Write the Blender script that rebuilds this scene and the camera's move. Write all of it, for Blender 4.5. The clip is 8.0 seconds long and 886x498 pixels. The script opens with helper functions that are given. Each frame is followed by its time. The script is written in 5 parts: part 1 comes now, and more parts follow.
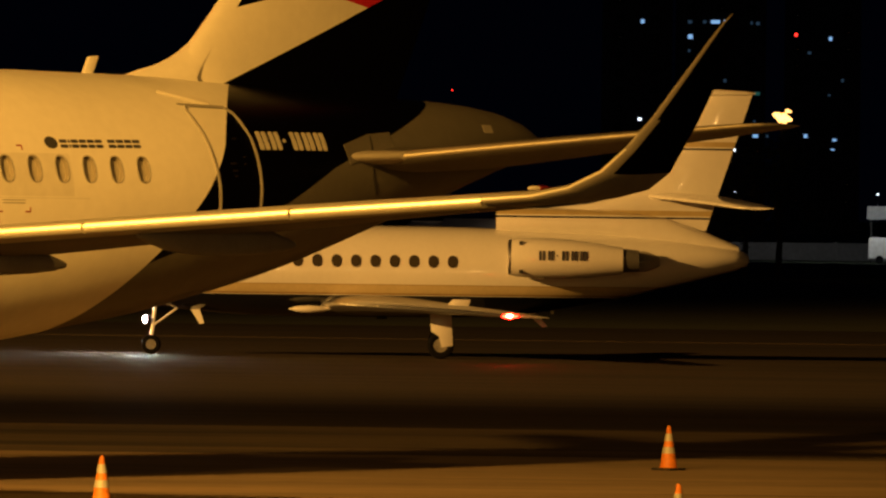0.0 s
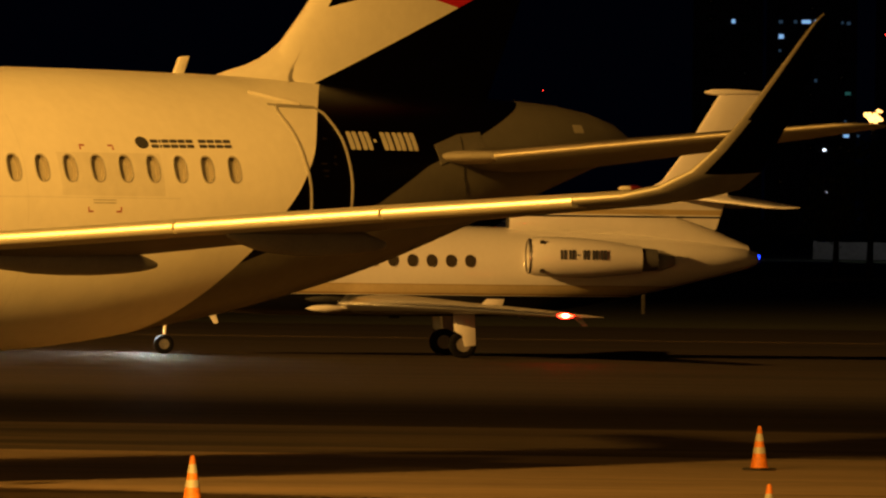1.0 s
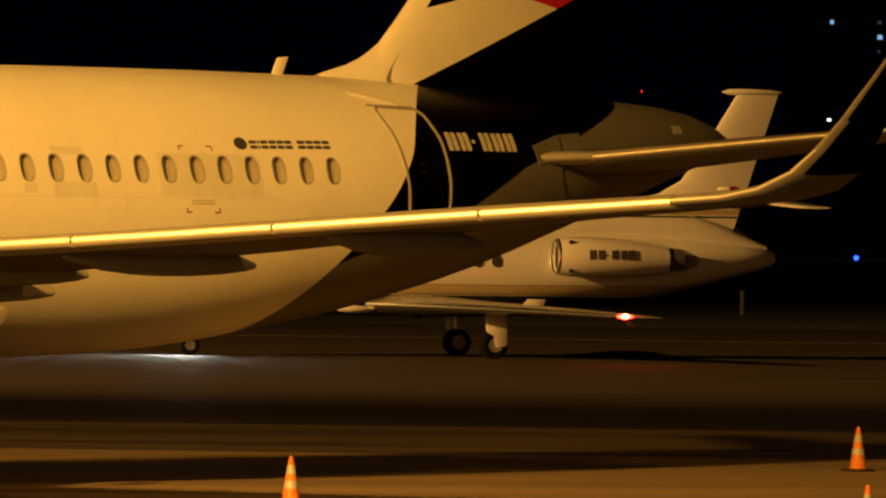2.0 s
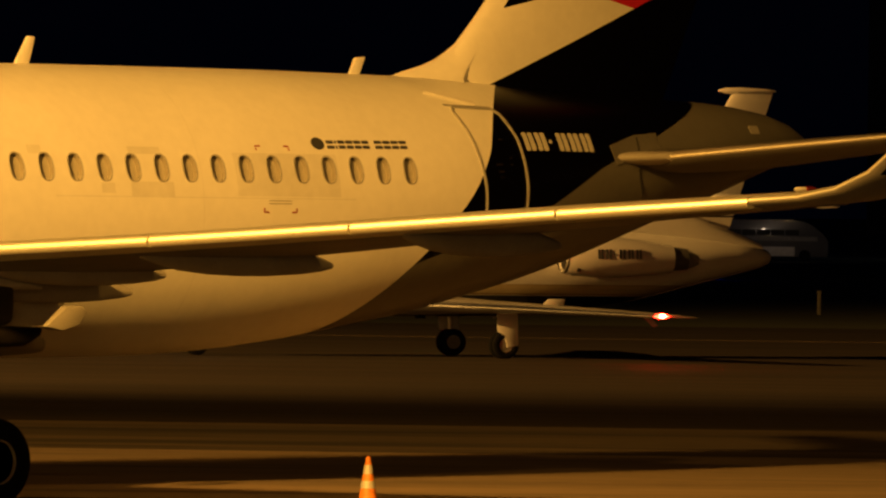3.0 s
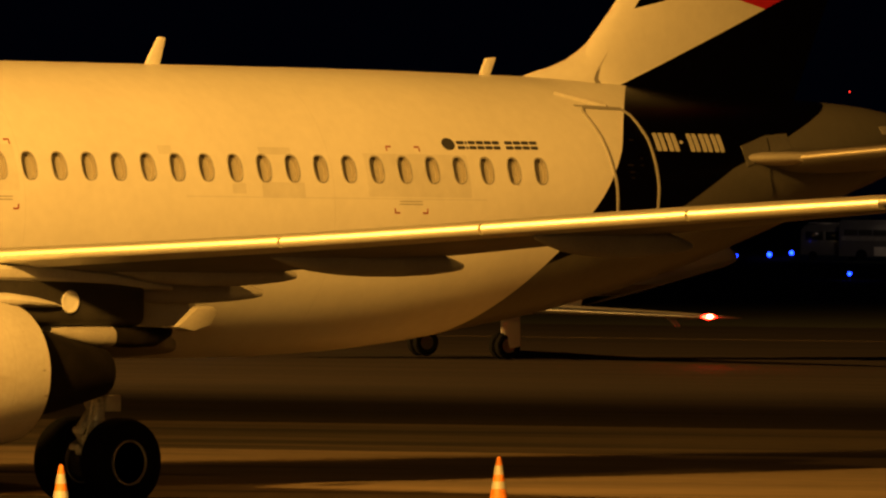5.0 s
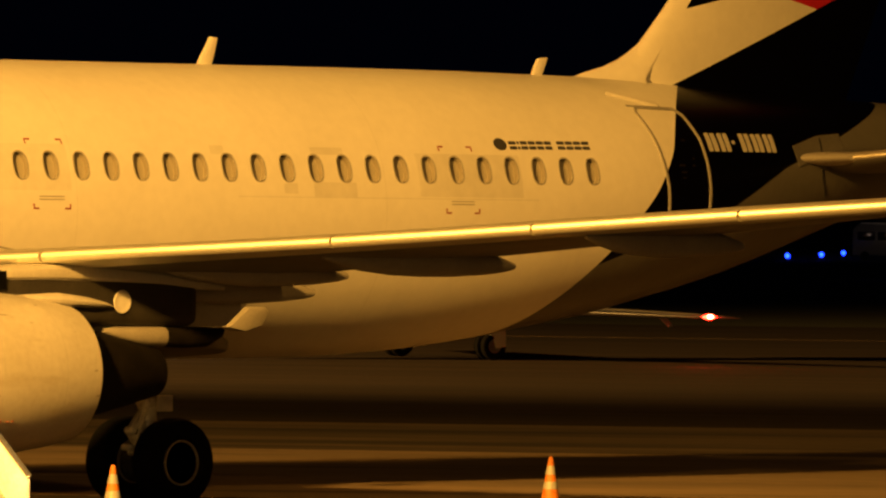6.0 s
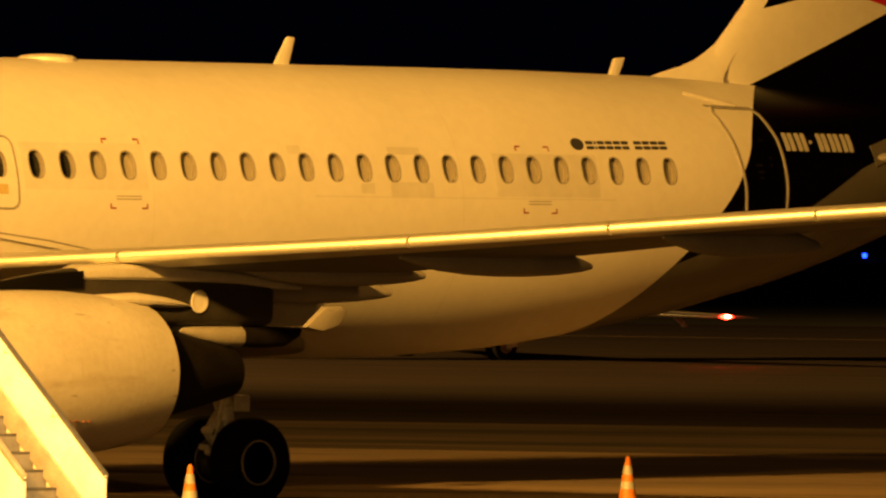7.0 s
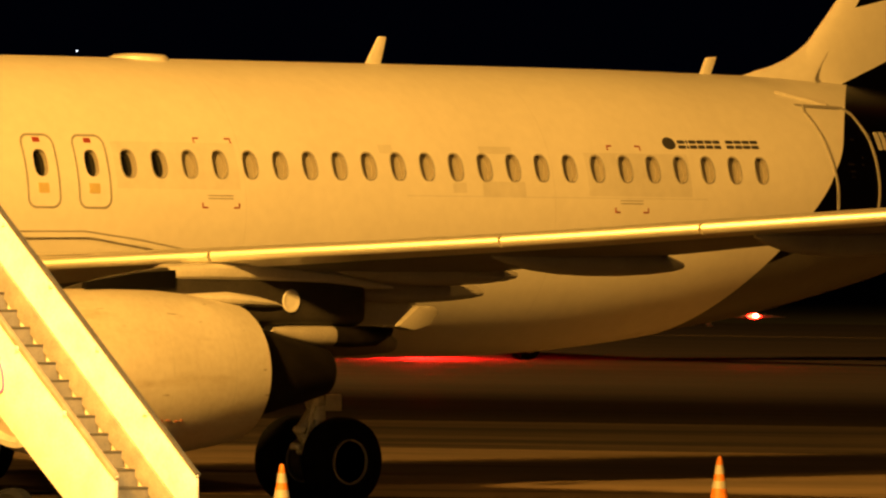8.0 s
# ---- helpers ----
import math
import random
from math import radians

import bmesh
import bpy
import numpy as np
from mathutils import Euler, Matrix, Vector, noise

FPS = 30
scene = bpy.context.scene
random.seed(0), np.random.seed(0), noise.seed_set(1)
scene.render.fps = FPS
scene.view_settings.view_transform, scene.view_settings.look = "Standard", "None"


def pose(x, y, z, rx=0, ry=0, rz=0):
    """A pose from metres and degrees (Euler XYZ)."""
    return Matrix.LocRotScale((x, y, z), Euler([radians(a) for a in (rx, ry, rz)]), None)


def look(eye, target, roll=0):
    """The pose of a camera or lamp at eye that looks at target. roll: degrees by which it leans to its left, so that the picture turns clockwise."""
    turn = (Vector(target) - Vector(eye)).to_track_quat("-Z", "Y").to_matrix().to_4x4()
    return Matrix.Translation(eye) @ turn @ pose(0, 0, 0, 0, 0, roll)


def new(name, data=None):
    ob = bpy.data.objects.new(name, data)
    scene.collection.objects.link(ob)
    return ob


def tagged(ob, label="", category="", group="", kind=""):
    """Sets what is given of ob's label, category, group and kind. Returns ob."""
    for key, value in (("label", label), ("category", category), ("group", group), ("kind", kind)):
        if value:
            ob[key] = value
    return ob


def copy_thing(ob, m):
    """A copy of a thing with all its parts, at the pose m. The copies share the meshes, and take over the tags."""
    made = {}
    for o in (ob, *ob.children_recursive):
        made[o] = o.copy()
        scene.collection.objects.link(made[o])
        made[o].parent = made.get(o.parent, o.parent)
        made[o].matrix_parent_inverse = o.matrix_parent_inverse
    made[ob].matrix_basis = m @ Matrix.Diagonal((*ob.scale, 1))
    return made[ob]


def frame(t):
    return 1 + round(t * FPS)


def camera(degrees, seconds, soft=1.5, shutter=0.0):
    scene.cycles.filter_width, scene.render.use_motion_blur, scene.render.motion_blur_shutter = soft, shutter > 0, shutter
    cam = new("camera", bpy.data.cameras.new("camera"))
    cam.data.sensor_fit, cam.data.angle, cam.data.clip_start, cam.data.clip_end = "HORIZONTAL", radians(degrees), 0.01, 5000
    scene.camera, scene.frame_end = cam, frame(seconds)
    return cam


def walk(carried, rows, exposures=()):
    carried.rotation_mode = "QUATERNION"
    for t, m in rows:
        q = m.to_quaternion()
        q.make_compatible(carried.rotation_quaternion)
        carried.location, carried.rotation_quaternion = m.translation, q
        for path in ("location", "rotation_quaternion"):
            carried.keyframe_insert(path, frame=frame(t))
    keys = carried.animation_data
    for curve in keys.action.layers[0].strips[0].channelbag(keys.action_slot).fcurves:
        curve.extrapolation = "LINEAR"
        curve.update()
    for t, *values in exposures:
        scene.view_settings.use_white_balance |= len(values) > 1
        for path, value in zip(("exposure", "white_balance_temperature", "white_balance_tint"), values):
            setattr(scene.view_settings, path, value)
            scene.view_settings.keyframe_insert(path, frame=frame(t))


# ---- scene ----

# The world is laid out along the parked airliner: x runs aft from its nose, y to its starboard, z up from the apron.
# A long lens on a tripod, a storey up, pans along it.
cam = camera(5.934, 8.0, soft=2.3, shutter=0.3)
EYE = (-56.933, -88.118, 4.011)
BASE = pose(*EYE, 90 - 0.3148, -0.7121, -42.3307)
PAN = [
    (0.0, 4.1394, -0.006), (0.5, 3.8037, -0.010), (1.0, 3.5313, -0.006), (1.5, 3.1721, -0.001),
    (3.0, 2.3543, 0.000), (3.5, 2.0645, 0.004), (4.0, 1.8963, 0.005), (4.5, 1.6815, 0.004), (6.0, 1.1308, 0.005),
    (6.5, 0.9277, 0.005), (7.0, 0.6145, 0.004), (7.5, 0.2608, 0.000), (8.0, 0.0000, 0.000),
]
walk(cam, [(t, BASE @ pose(0, 0, 0, 0, -turn, 0) @ pose(0, 0, 0, tilt, 0, 0)) for t, turn, tilt in PAN])

# ---- night sky and the apron's sodium floodlights ----
SODIUM = (1.0, 0.465, 0.068)
world = bpy.data.worlds.new("night_sky")
scene.world = world
world.use_nodes = True
wn = world.node_tree.nodes
wn["Background"].inputs["Color"].default_value = (0.00019, 0.00033, 0.0012, 1)
wn["Background"].inputs["Strength"].default_value = 1.0


def flood(name, eye, target, watts, size, spread=120, colour=SODIUM):
    lamp = bpy.data.lights.new(name, "SPOT")
    lamp.energy, lamp.color, lamp.shadow_soft_size = watts, colour, size
    lamp.spot_size, lamp.spot_blend = radians(spread), 0.75
    ob = new(name, lamp)
    ob.matrix_world = look(eye, target)
    return ob


flood("apron_floodlight_front", (-28, -28, 24), (1, -9, 2.5), 296000, 1.5, 52)
flood("apron_floodlight_far", (2, 68, 30), (26, 4, 0), 15000, 1.0, 90)
flood("apron_floodlight_corner", (12, -38, 34), (15, -4, 2), 11000, 1.6, 84)
# Added narrow lamp that brightens the boarding stairs; no source is known there.
flood("stairs_fill_lamp", (-10, -34, 26), (4, -14.5, 1.5), 112000, 0.5, 23, (1.0, 0.62, 0.22))
# Added weak fill from abeam for cones and lower flanks, not a known mast.
flood("side_fill_lamp", (22, -84, 21), (32, 0, 1), 2500, 0.8, 70)
flood("taxiway_floodlight", (14, 98, 25), (104, 72, 2), 620000, 0.6, 74, (1.0, 0.48, 0.095))
# far mast heads behind the camera's stand: they show as glints in polished paint
for eye in ((-184, -215, 19), (-190, -209, 26), (-180, -219, 14), (-200, -200, 22), (-150, -250, 17), (-222, -160, 24)):
    flood("terminal_floodlight", eye, (90, 40, 3), 17000, 0.45, 60, (1.0, 0.56, 0.17))

# ---- materials ----


def material(name, colour, rough=0.5, metal=0.0, vary=0.12, scale=3.0, bump=0.0, bump_scale=40.0, stretch=(1, 1, 1), dirt=None, coat=0.0, spec=0.5, sharp=0.18):
    """A surface with broad stains, fine grain and fine relief, in metres."""
    m = bpy.data.materials.new(name)
    m.use_nodes = True
    nt = m.node_tree
    bsdf = nt.nodes["Principled BSDF"]
    bsdf.inputs["Metallic"].default_value = metal
    bsdf.inputs["Coat Weight"].default_value = coat
    bsdf.inputs["Coat Roughness"].default_value = 0.055
    bsdf.inputs["Specular IOR Level"].default_value = spec
    co = nt.nodes.new("ShaderNodeTexCoord")
    mp = nt.nodes.new("ShaderNodeMapping")
    mp.inputs["Scale"].default_value = stretch
    nt.links.new(co.outputs["Object"], mp.inputs["Vector"])

    def noise_tex(s, detail):
        n = nt.nodes.new("ShaderNodeTexNoise")
        n.inputs["Scale"].default_value, n.inputs["Detail"].default_value = s, detail
        nt.links.new(mp.outputs["Vector"], n.inputs["Vector"])
        return n

    big, fine = noise_tex(scale, 4), noise_tex(scale * 11, 3)
    add = nt.nodes.new("ShaderNodeMix")
    add.inputs["Factor"].default_value = 0.4
    nt.links.new(big.outputs["Fac"], add.inputs["A"])
    nt.links.new(fine.outputs["Fac"], add.inputs["B"])
    ramp = nt.nodes.new("ShaderNodeMapRange")
    ramp.inputs["From Min"].default_value, ramp.inputs["From Max"].default_value = 0.5 - sharp, 0.5 + sharp
    nt.links.new(add.outputs["Result"], ramp.inputs["Value"])
    mix = nt.nodes.new("ShaderNodeMix")
    mix.data_type = "RGBA"
    lo = dirt or tuple(c * (1 - vary) for c in colour)
    mix.inputs["A"].default_value = (*lo, 1)
    mix.inputs["B"].default_value = (*[min(1, c * (1 + vary * 0.6)) for c in colour], 1)
    nt.links.new(ramp.outputs["Result"], mix.inputs["Factor"])
    nt.links.new(mix.outputs["Result"], bsdf.inputs["Base Color"])
    rr = nt.nodes.new("ShaderNodeMapRange")
    rr.inputs["To Min"].default_value, rr.inputs["To Max"].default_value = min(1, rough * 1.2), rough * 0.85
    nt.links.new(add.outputs["Result"], rr.inputs["Value"])
    nt.links.new(rr.outputs["Result"], bsdf.inputs["Roughness"])
    if bump:
        bn = noise_tex(bump_scale, 3)
        b = nt.nodes.new("ShaderNodeBump")
        b.inputs["Strength"].default_value, b.inputs["Distance"].default_value = 1.0, bump
        nt.links.new(bn.outputs["Fac"], b.inputs["Height"])
        nt.links.new(b.outputs["Normal"], bsdf.inputs["Normal"])
    return m


def glow(name, colour, strength):
    m = bpy.data.materials.new(name)
    m.use_nodes = True
    b = m.node_tree.nodes["Principled BSDF"]
    b.inputs["Base Color"].default_value = (*colour, 1)
    b.inputs["Emission Color"].default_value = (*colour, 1)
    b.inputs["Emission Strength"].default_value = strength
    return m


def op(nt, kind, a, b, c=None):
    n = nt.nodes.new("ShaderNodeMath")
    n.operation = kind
    for i, v in enumerate((a, b, c)):
        if v is None:
            continue
        if isinstance(v, (int, float)):
            n.inputs[i].default_value = v
        else:
            nt.links.new(v, n.inputs[i])
    return n.outputs[0]


def painted(m, layers):
    """Lays paint areas over a material: layers of (colour, mask builder) on the object's own x and z."""
    nt = m.node_tree
    bsdf = nt.nodes["Principled BSDF"]
    co = nt.nodes.new("ShaderNodeTexCoord")
    sep = nt.nodes.new("ShaderNodeSeparateXYZ")
    nt.links.new(co.outputs["Object"], sep.inputs[0])
    x, y, z = sep.outputs
    last = bsdf.inputs["Base Color"].links[0].from_socket
    stain = last.node.inputs["Factor"].links[0].from_socket
    for colour, mask in layers:
        mix = nt.nodes.new("ShaderNodeMix")
        mix.data_type = "RGBA"
        nt.links.new(mask(nt, x, y, z), mix.inputs["Factor"])
        nt.links.new(last, mix.inputs["A"])
        tone = nt.nodes.new("ShaderNodeMix")
        tone.data_type = "RGBA"
        nt.links.new(stain, tone.inputs["Factor"])
        tone.inputs["A"].default_value = (*[c * 0.86 for c in colour], 1)
        tone.inputs["B"].default_value = (*[c * 1.06 for c in colour], 1)
        nt.links.new(tone.outputs["Result"], mix.inputs["B"])
        last = mix.outputs["Result"]
    nt.links.new(last, bsdf.inputs["Base Color"])
    return m


INDIGO, LIGHT_GREY, CORAL = (0.0012, 0.001, 0.002), (0.125, 0.118, 0.108), (0.55, 0.02, 0.035)


def fb(nt, y, z):  # forward edge of the indigo paint: an oblique sweep that goes aft over the crown
    crown = op(nt, "MULTIPLY_ADD", op(nt, "ABSOLUTE", y, 0.0), -1.04, 29.4 + 1.04 * 1.8)
    lift = op(nt, "MULTIPLY", op(nt, "SMOOTH_MAX", op(nt, "SUBTRACT", z, 4.75), 0.0, 0.4), 1.6)
    return op(nt, "SMOOTH_MIN", op(nt, "ADD", op(nt, "MULTIPLY_ADD", z, 0.98, 27.79 - 2.9 * 0.98), lift), crown, 0.6)


def fg(nt, y, z):  # its aft edge, where the grey tail begins
    low = op(nt, "MINIMUM", op(nt, "MULTIPLY_ADD", z, 2.1, 30.9 - 4.06 * 2.1), op(nt, "MULTIPLY_ADD", z, 3.23, 30.9 - 4.06 * 3.23))
    return op(nt, "MAXIMUM", fb(nt, y, z), op(nt, "MAXIMUM", low, op(nt, "MULTIPLY_ADD", z, 3.1, 32.1 - 4.62 * 3.1)))


WHITE = (0.78, 0.76, 0.72)
def patch(x0, x1, z0, z1):
    return lambda nt, x, y, z: op(nt, "MULTIPLY", op(nt, "MULTIPLY", op(nt, "COMPARE", x, (x0 + x1) / 2, (x1 - x0) / 2), op(nt, "COMPARE", z, (z0 + z1) / 2, (z1 - z0) / 2)), op(nt, "LESS_THAN", y, 0))


PATCHES = [((0.70, 0.685, 0.65), (20.9, 26.6, 4.085, 4.10)), ((0.715, 0.695, 0.655), (24.3, 26.3, 4.12, 4.72)), ((0.70, 0.68, 0.64), (22.3, 23.1, 4.1, 4.3)), ((0.70, 0.68, 0.635), (22.35, 22.95, 4.68, 4.78)),
           ((0.70, 0.68, 0.64), (21.75, 22.0, 4.14, 4.28)), ((0.715, 0.70, 0.655), (20.5, 20.75, 4.66, 4.78)), ((0.735, 0.715, 0.67), (15.75, 17.9, 4.14, 4.76)), ((0.73, 0.71, 0.67), (17.98, 17.992, 2.4, 5.6)), ((0.73, 0.71, 0.67), (23.64, 23.652, 2.4, 5.6))]
m_fuselage = painted(material("airliner_fuselage_paint", WHITE, 0.3, vary=0.07, scale=0.55, spec=0.05, bump=0.0015, bump_scale=1.6), [(c, patch(*q)) for c, q in PATCHES] + [
    (INDIGO, lambda nt, x, y, z: op(nt, "GREATER_THAN", x, fb(nt, y, z))),
    (LIGHT_GREY, lambda nt, x, y, z: op(nt, "GREATER_THAN", x, fg(nt, y, z))),
])
m_fin = painted(material("airliner_fin_paint", WHITE, 0.3, vary=0.07, scale=0.6, spec=0.1), [
    (INDIGO, lambda nt, x, y, z: op(nt, "GREATER_THAN", op(nt, "MULTIPLY_ADD", x, 0.382, 5.86 - 31.10 * 0.382), z)),
    (CORAL, lambda nt, x, y, z: op(nt, "MULTIPLY", op(nt, "GREATER_THAN", z, op(nt, "MULTIPLY_ADD", x, -0.2, 6.97 + 34.03 * 0.2)),
                                   op(nt, "GREATER_THAN", z, op(nt, "MULTIPLY_ADD", x, 0.382, 5.86 - 31.10 * 0.382)))),
    (INDIGO, lambda nt, x, y, z: op(nt, "MULTIPLY", op(nt, "GREATER_THAN", z, op(nt, "MULTIPLY_ADD", x, 0.22, 6.90 - 31.20 * 0.22)),
                                    op(nt, "MULTIPLY", op(nt, "LESS_THAN", x, 33.3), op(nt, "GREATER_THAN", x, op(nt, "MULTIPLY_ADD", z, 0.8, 31.25 - 6.9 * 0.8))))),
])
m_white = material("white_aircraft_paint", WHITE, 0.35, vary=0.1, scale=1.2, coat=0.2)
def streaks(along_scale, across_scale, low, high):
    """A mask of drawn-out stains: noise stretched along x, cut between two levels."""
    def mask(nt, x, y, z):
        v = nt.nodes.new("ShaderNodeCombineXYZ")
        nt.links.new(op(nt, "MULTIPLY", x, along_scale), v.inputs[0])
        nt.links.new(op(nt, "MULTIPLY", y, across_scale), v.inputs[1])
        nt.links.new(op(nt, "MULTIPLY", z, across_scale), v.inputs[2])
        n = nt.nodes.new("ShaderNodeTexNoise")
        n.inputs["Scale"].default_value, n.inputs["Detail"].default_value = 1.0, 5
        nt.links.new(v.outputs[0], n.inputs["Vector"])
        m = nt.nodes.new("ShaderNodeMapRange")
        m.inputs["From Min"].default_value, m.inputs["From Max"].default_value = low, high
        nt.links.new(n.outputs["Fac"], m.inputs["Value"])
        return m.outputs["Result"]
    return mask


def seam_x(at, half=0.006):
    return lambda nt, x, y, z: op(nt, "COMPARE", x, at, half)


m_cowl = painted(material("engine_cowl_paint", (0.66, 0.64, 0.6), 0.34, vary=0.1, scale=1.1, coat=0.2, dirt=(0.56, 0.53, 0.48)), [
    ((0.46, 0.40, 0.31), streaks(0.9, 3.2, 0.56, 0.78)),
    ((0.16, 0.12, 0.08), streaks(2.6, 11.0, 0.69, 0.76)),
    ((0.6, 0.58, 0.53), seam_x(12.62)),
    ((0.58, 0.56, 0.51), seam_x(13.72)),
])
m_stab = material("grey_stabiliser_paint", (0.09, 0.086, 0.08), 0.5, vary=0.25, scale=1.3)
m_wing = material("grey_wing_paint", (0.12, 0.113, 0.104), 0.45, vary=0.18, scale=1.1)
m_slat = material("bare_metal_slat", (1.0, 0.95, 0.84), 0.42, metal=0.8, vary=0.08, scale=2.0)
m_stabedge = material("dull_stabiliser_leading_edge", (0.42, 0.39, 0.34), 0.45, metal=0.45, vary=0.1, scale=2)
m_fairing = material("grey_fairing_paint", (0.34, 0.32, 0.29), 0.5, vary=0.15, scale=2.2)
m_tan = material("worn_grey_fairing_paint", (0.33, 0.31, 0.28), 0.5, vary=0.2, scale=3)
m_pylon = material("dark_pylon_paint", (0.042, 0.038, 0.033), 0.5, vary=0.4, scale=3)
m_belly = material("shaded_belly_fairing_paint", (0.17, 0.16, 0.145), 0.5, vary=0.2, scale=1.2)
m_indigo = material("indigo_paint", INDIGO, 0.3, vary=0.2, spec=0.02)
m_pale = material("pale_fairing_paint", (0.52, 0.5, 0.46), 0.5, vary=0.18, scale=2.5)
m_plate = material("grey_seal_plate_paint", LIGHT_GREY, 0.5, vary=0.2, scale=2)
m_redlens = material("red_lamp_lens", (0.14, 0.012, 0.008), 0.2, vary=0.1)
m_reveal_tone = material("shaded_window_reveal", (0.29, 0.265, 0.22), 0.6, vary=0.1)
m_shade = material("window_blind", (0.38, 0.355, 0.305), 0.6, vary=0.06, scale=8)
m_outline = material("door_outline_paint", (0.33, 0.32, 0.3), 0.5, vary=0.1)
m_marking = material("dark_marking_paint", (0.05, 0.05, 0.055), 0.5)
m_letter = material("white_marking_paint", (0.5, 0.49, 0.46), 0.5)
m_redmark = material("red_marking_paint", (0.32, 0.05, 0.03), 0.5)
m_notice = material("faded_red_notice", (0.3, 0.11, 0.06), 0.6)
m_goldmark = material("yellow_marking_paint", (0.62, 0.5, 0.24), 0.5)
m_tyre = material("tyre_rubber", (0.005, 0.005, 0.005), 0.9, spec=0.1, vary=0.3, scale=9, bump=0.002)
m_rim = material("wheel_rim_paint", (0.42, 0.41, 0.38), 0.45, metal=0.3, vary=0.2, scale=14)
m_steel = material("gear_leg_steel", (0.88, 0.85, 0.78), 0.25, metal=0.12, vary=0.2, scale=12)
m_chrome = material("bright_gear_fittings", (0.9, 0.88, 0.82), 0.35, metal=0.2, vary=0.15, scale=14)
m_exhaust = material("exhaust_nozzle_metal", (0.011, 0.009, 0.007), 0.6, spec=0.1, vary=0.4, scale=5)
m_dark = material("dark_cavity_paint", (0.02, 0.019, 0.018), 0.7)
m_black = material("slot_black", (0.004, 0.0035, 0.003), 0.6, spec=0.1)
m_glass = material("dark_window_glass", (0.01, 0.011, 0.012), 0.08, vary=0.1)
m_jetpane = material("jet_window_glass", (0.05, 0.042, 0.032), 0.25, vary=0.1, spec=0.1)
m_jetwhite = material("jet_white_paint", (0.76, 0.74, 0.7), 0.22, vary=0.05, scale=1.0, coat=1.0, bump=0.004, bump_scale=1.6)
m_jetgrey = material("jet_wing_grey_paint", (0.3, 0.29, 0.27), 0.3, vary=0.12, scale=1.5)
m_jetmetal = material("jet_polished_leading_edge", (0.8, 0.8, 0.8), 0.32, metal=1.0, vary=0.05)
m_stair = material("stair_white_paint", (0.8, 0.78, 0.72), 0.5, vary=0.16, scale=2.5, dirt=(0.62, 0.58, 0.5))
m_tread = material("stair_tread_metal", (0.1, 0.095, 0.085), 0.55, metal=0.4, vary=0.3, scale=10)
m_riser = material("stair_riser_paint", (0.2, 0.185, 0.16), 0.6, vary=0.3, scale=6)
m_skirt = material("stair_skirt_shade_and_cap_tan", (0.3, 0.26, 0.19), 0.6, vary=0.35, scale=4)
m_purple = material("purple_scrawl_paint", (0.35, 0.12, 0.42), 0.6)
m_cone = material("orange_cone_plastic", (0.8, 0.25, 0.02), 0.55, vary=0.2, scale=12, dirt=(0.5, 0.14, 0.02))
m_band = material("reflective_white_band", (0.45, 0.43, 0.38), 0.4, vary=0.15, scale=20)
m_concrete = material("apron_concrete", (0.31, 0.225, 0.145), 0.85, vary=0.3, scale=0.35, stretch=(0.3, 1, 1), dirt=(0.2, 0.145, 0.093), sharp=0.16, bump=0.006, bump_scale=9)
m_concrete = painted(m_concrete, [((0.062, 0.044, 0.028), streaks(0.05, 0.42, 0.6, 0.76)), ((0.14, 0.1, 0.066), streaks(0.11, 1.7, 0.58, 0.72))])
m_lane = painted(material("worn_taxilane_surface", (0.13, 0.092, 0.057), 0.85, vary=0.5, scale=0.3, stretch=(0.25, 1, 1), dirt=(0.06, 0.043, 0.027), bump=0.006, bump_scale=10),
                 [((0.035, 0.024, 0.015), streaks(0.05, 0.5, 0.48, 0.66)), ((0.19, 0.135, 0.085), streaks(0.08, 1.3, 0.62, 0.74))])
m_asphalt = painted(material("taxiway_asphalt", (0.037, 0.0235, 0.0132), 0.8, spec=0.3, vary=0.5, scale=0.5, stretch=(0.12, 1, 1), dirt=(0.017, 0.0115, 0.007), sharp=0.14, bump=0.006, bump_scale=14),
                    [((0.075, 0.05, 0.029), streaks(0.035, 0.8, 0.6, 0.74)), ((0.008, 0.0056, 0.0038), streaks(0.025, 0.55, 0.54, 0.68)), ((0.006, 0.0042, 0.003), streaks(0.02, 1.6, 0.6, 0.7))])
m_grass = material("dark_mown_grass", (0.05, 0.06, 0.025), 0.9, vary=0.6, scale=0.06, bump=0.05, bump_scale=5)
m_wall = material("far_concrete_wall", (0.32, 0.31, 0.29), 0.85, vary=0.3, scale=0.3)
m_tower = material("night_tower_facade", (0.16, 0.17, 0.19), 0.8, vary=0.25, scale=0.2)
m_yellowline = material("yellow_line_paint", (0.11, 0.075, 0.03), 0.7, vary=0.4, scale=1.5)

# ---- mesh helpers ----


def finish(bm, name, mats, parent=None, smooth=True, sharp=32, label=""):
    bmesh.ops.recalc_face_normals(bm, faces=bm.faces)
    for f in bm.faces:
        f.smooth = smooth
    if smooth:
        for e in bm.edges:
            if len(e.link_faces) == 2 and e.calc_face_angle(0) > radians(sharp):
                e.smooth = False
    me = bpy.data.meshes.new(name)
    bm.to_mesh(me)
    bm.free()
    for m in mats if isinstance(mats, (list, tuple)) else [mats]:
        me.materials.append(m)
    ob = new(name, me)
    ob.parent = parent
    return tagged(ob, label)


def part(name, bm, mat, parent, label=""):
    return finish(bm, name, mat, parent, label=label)


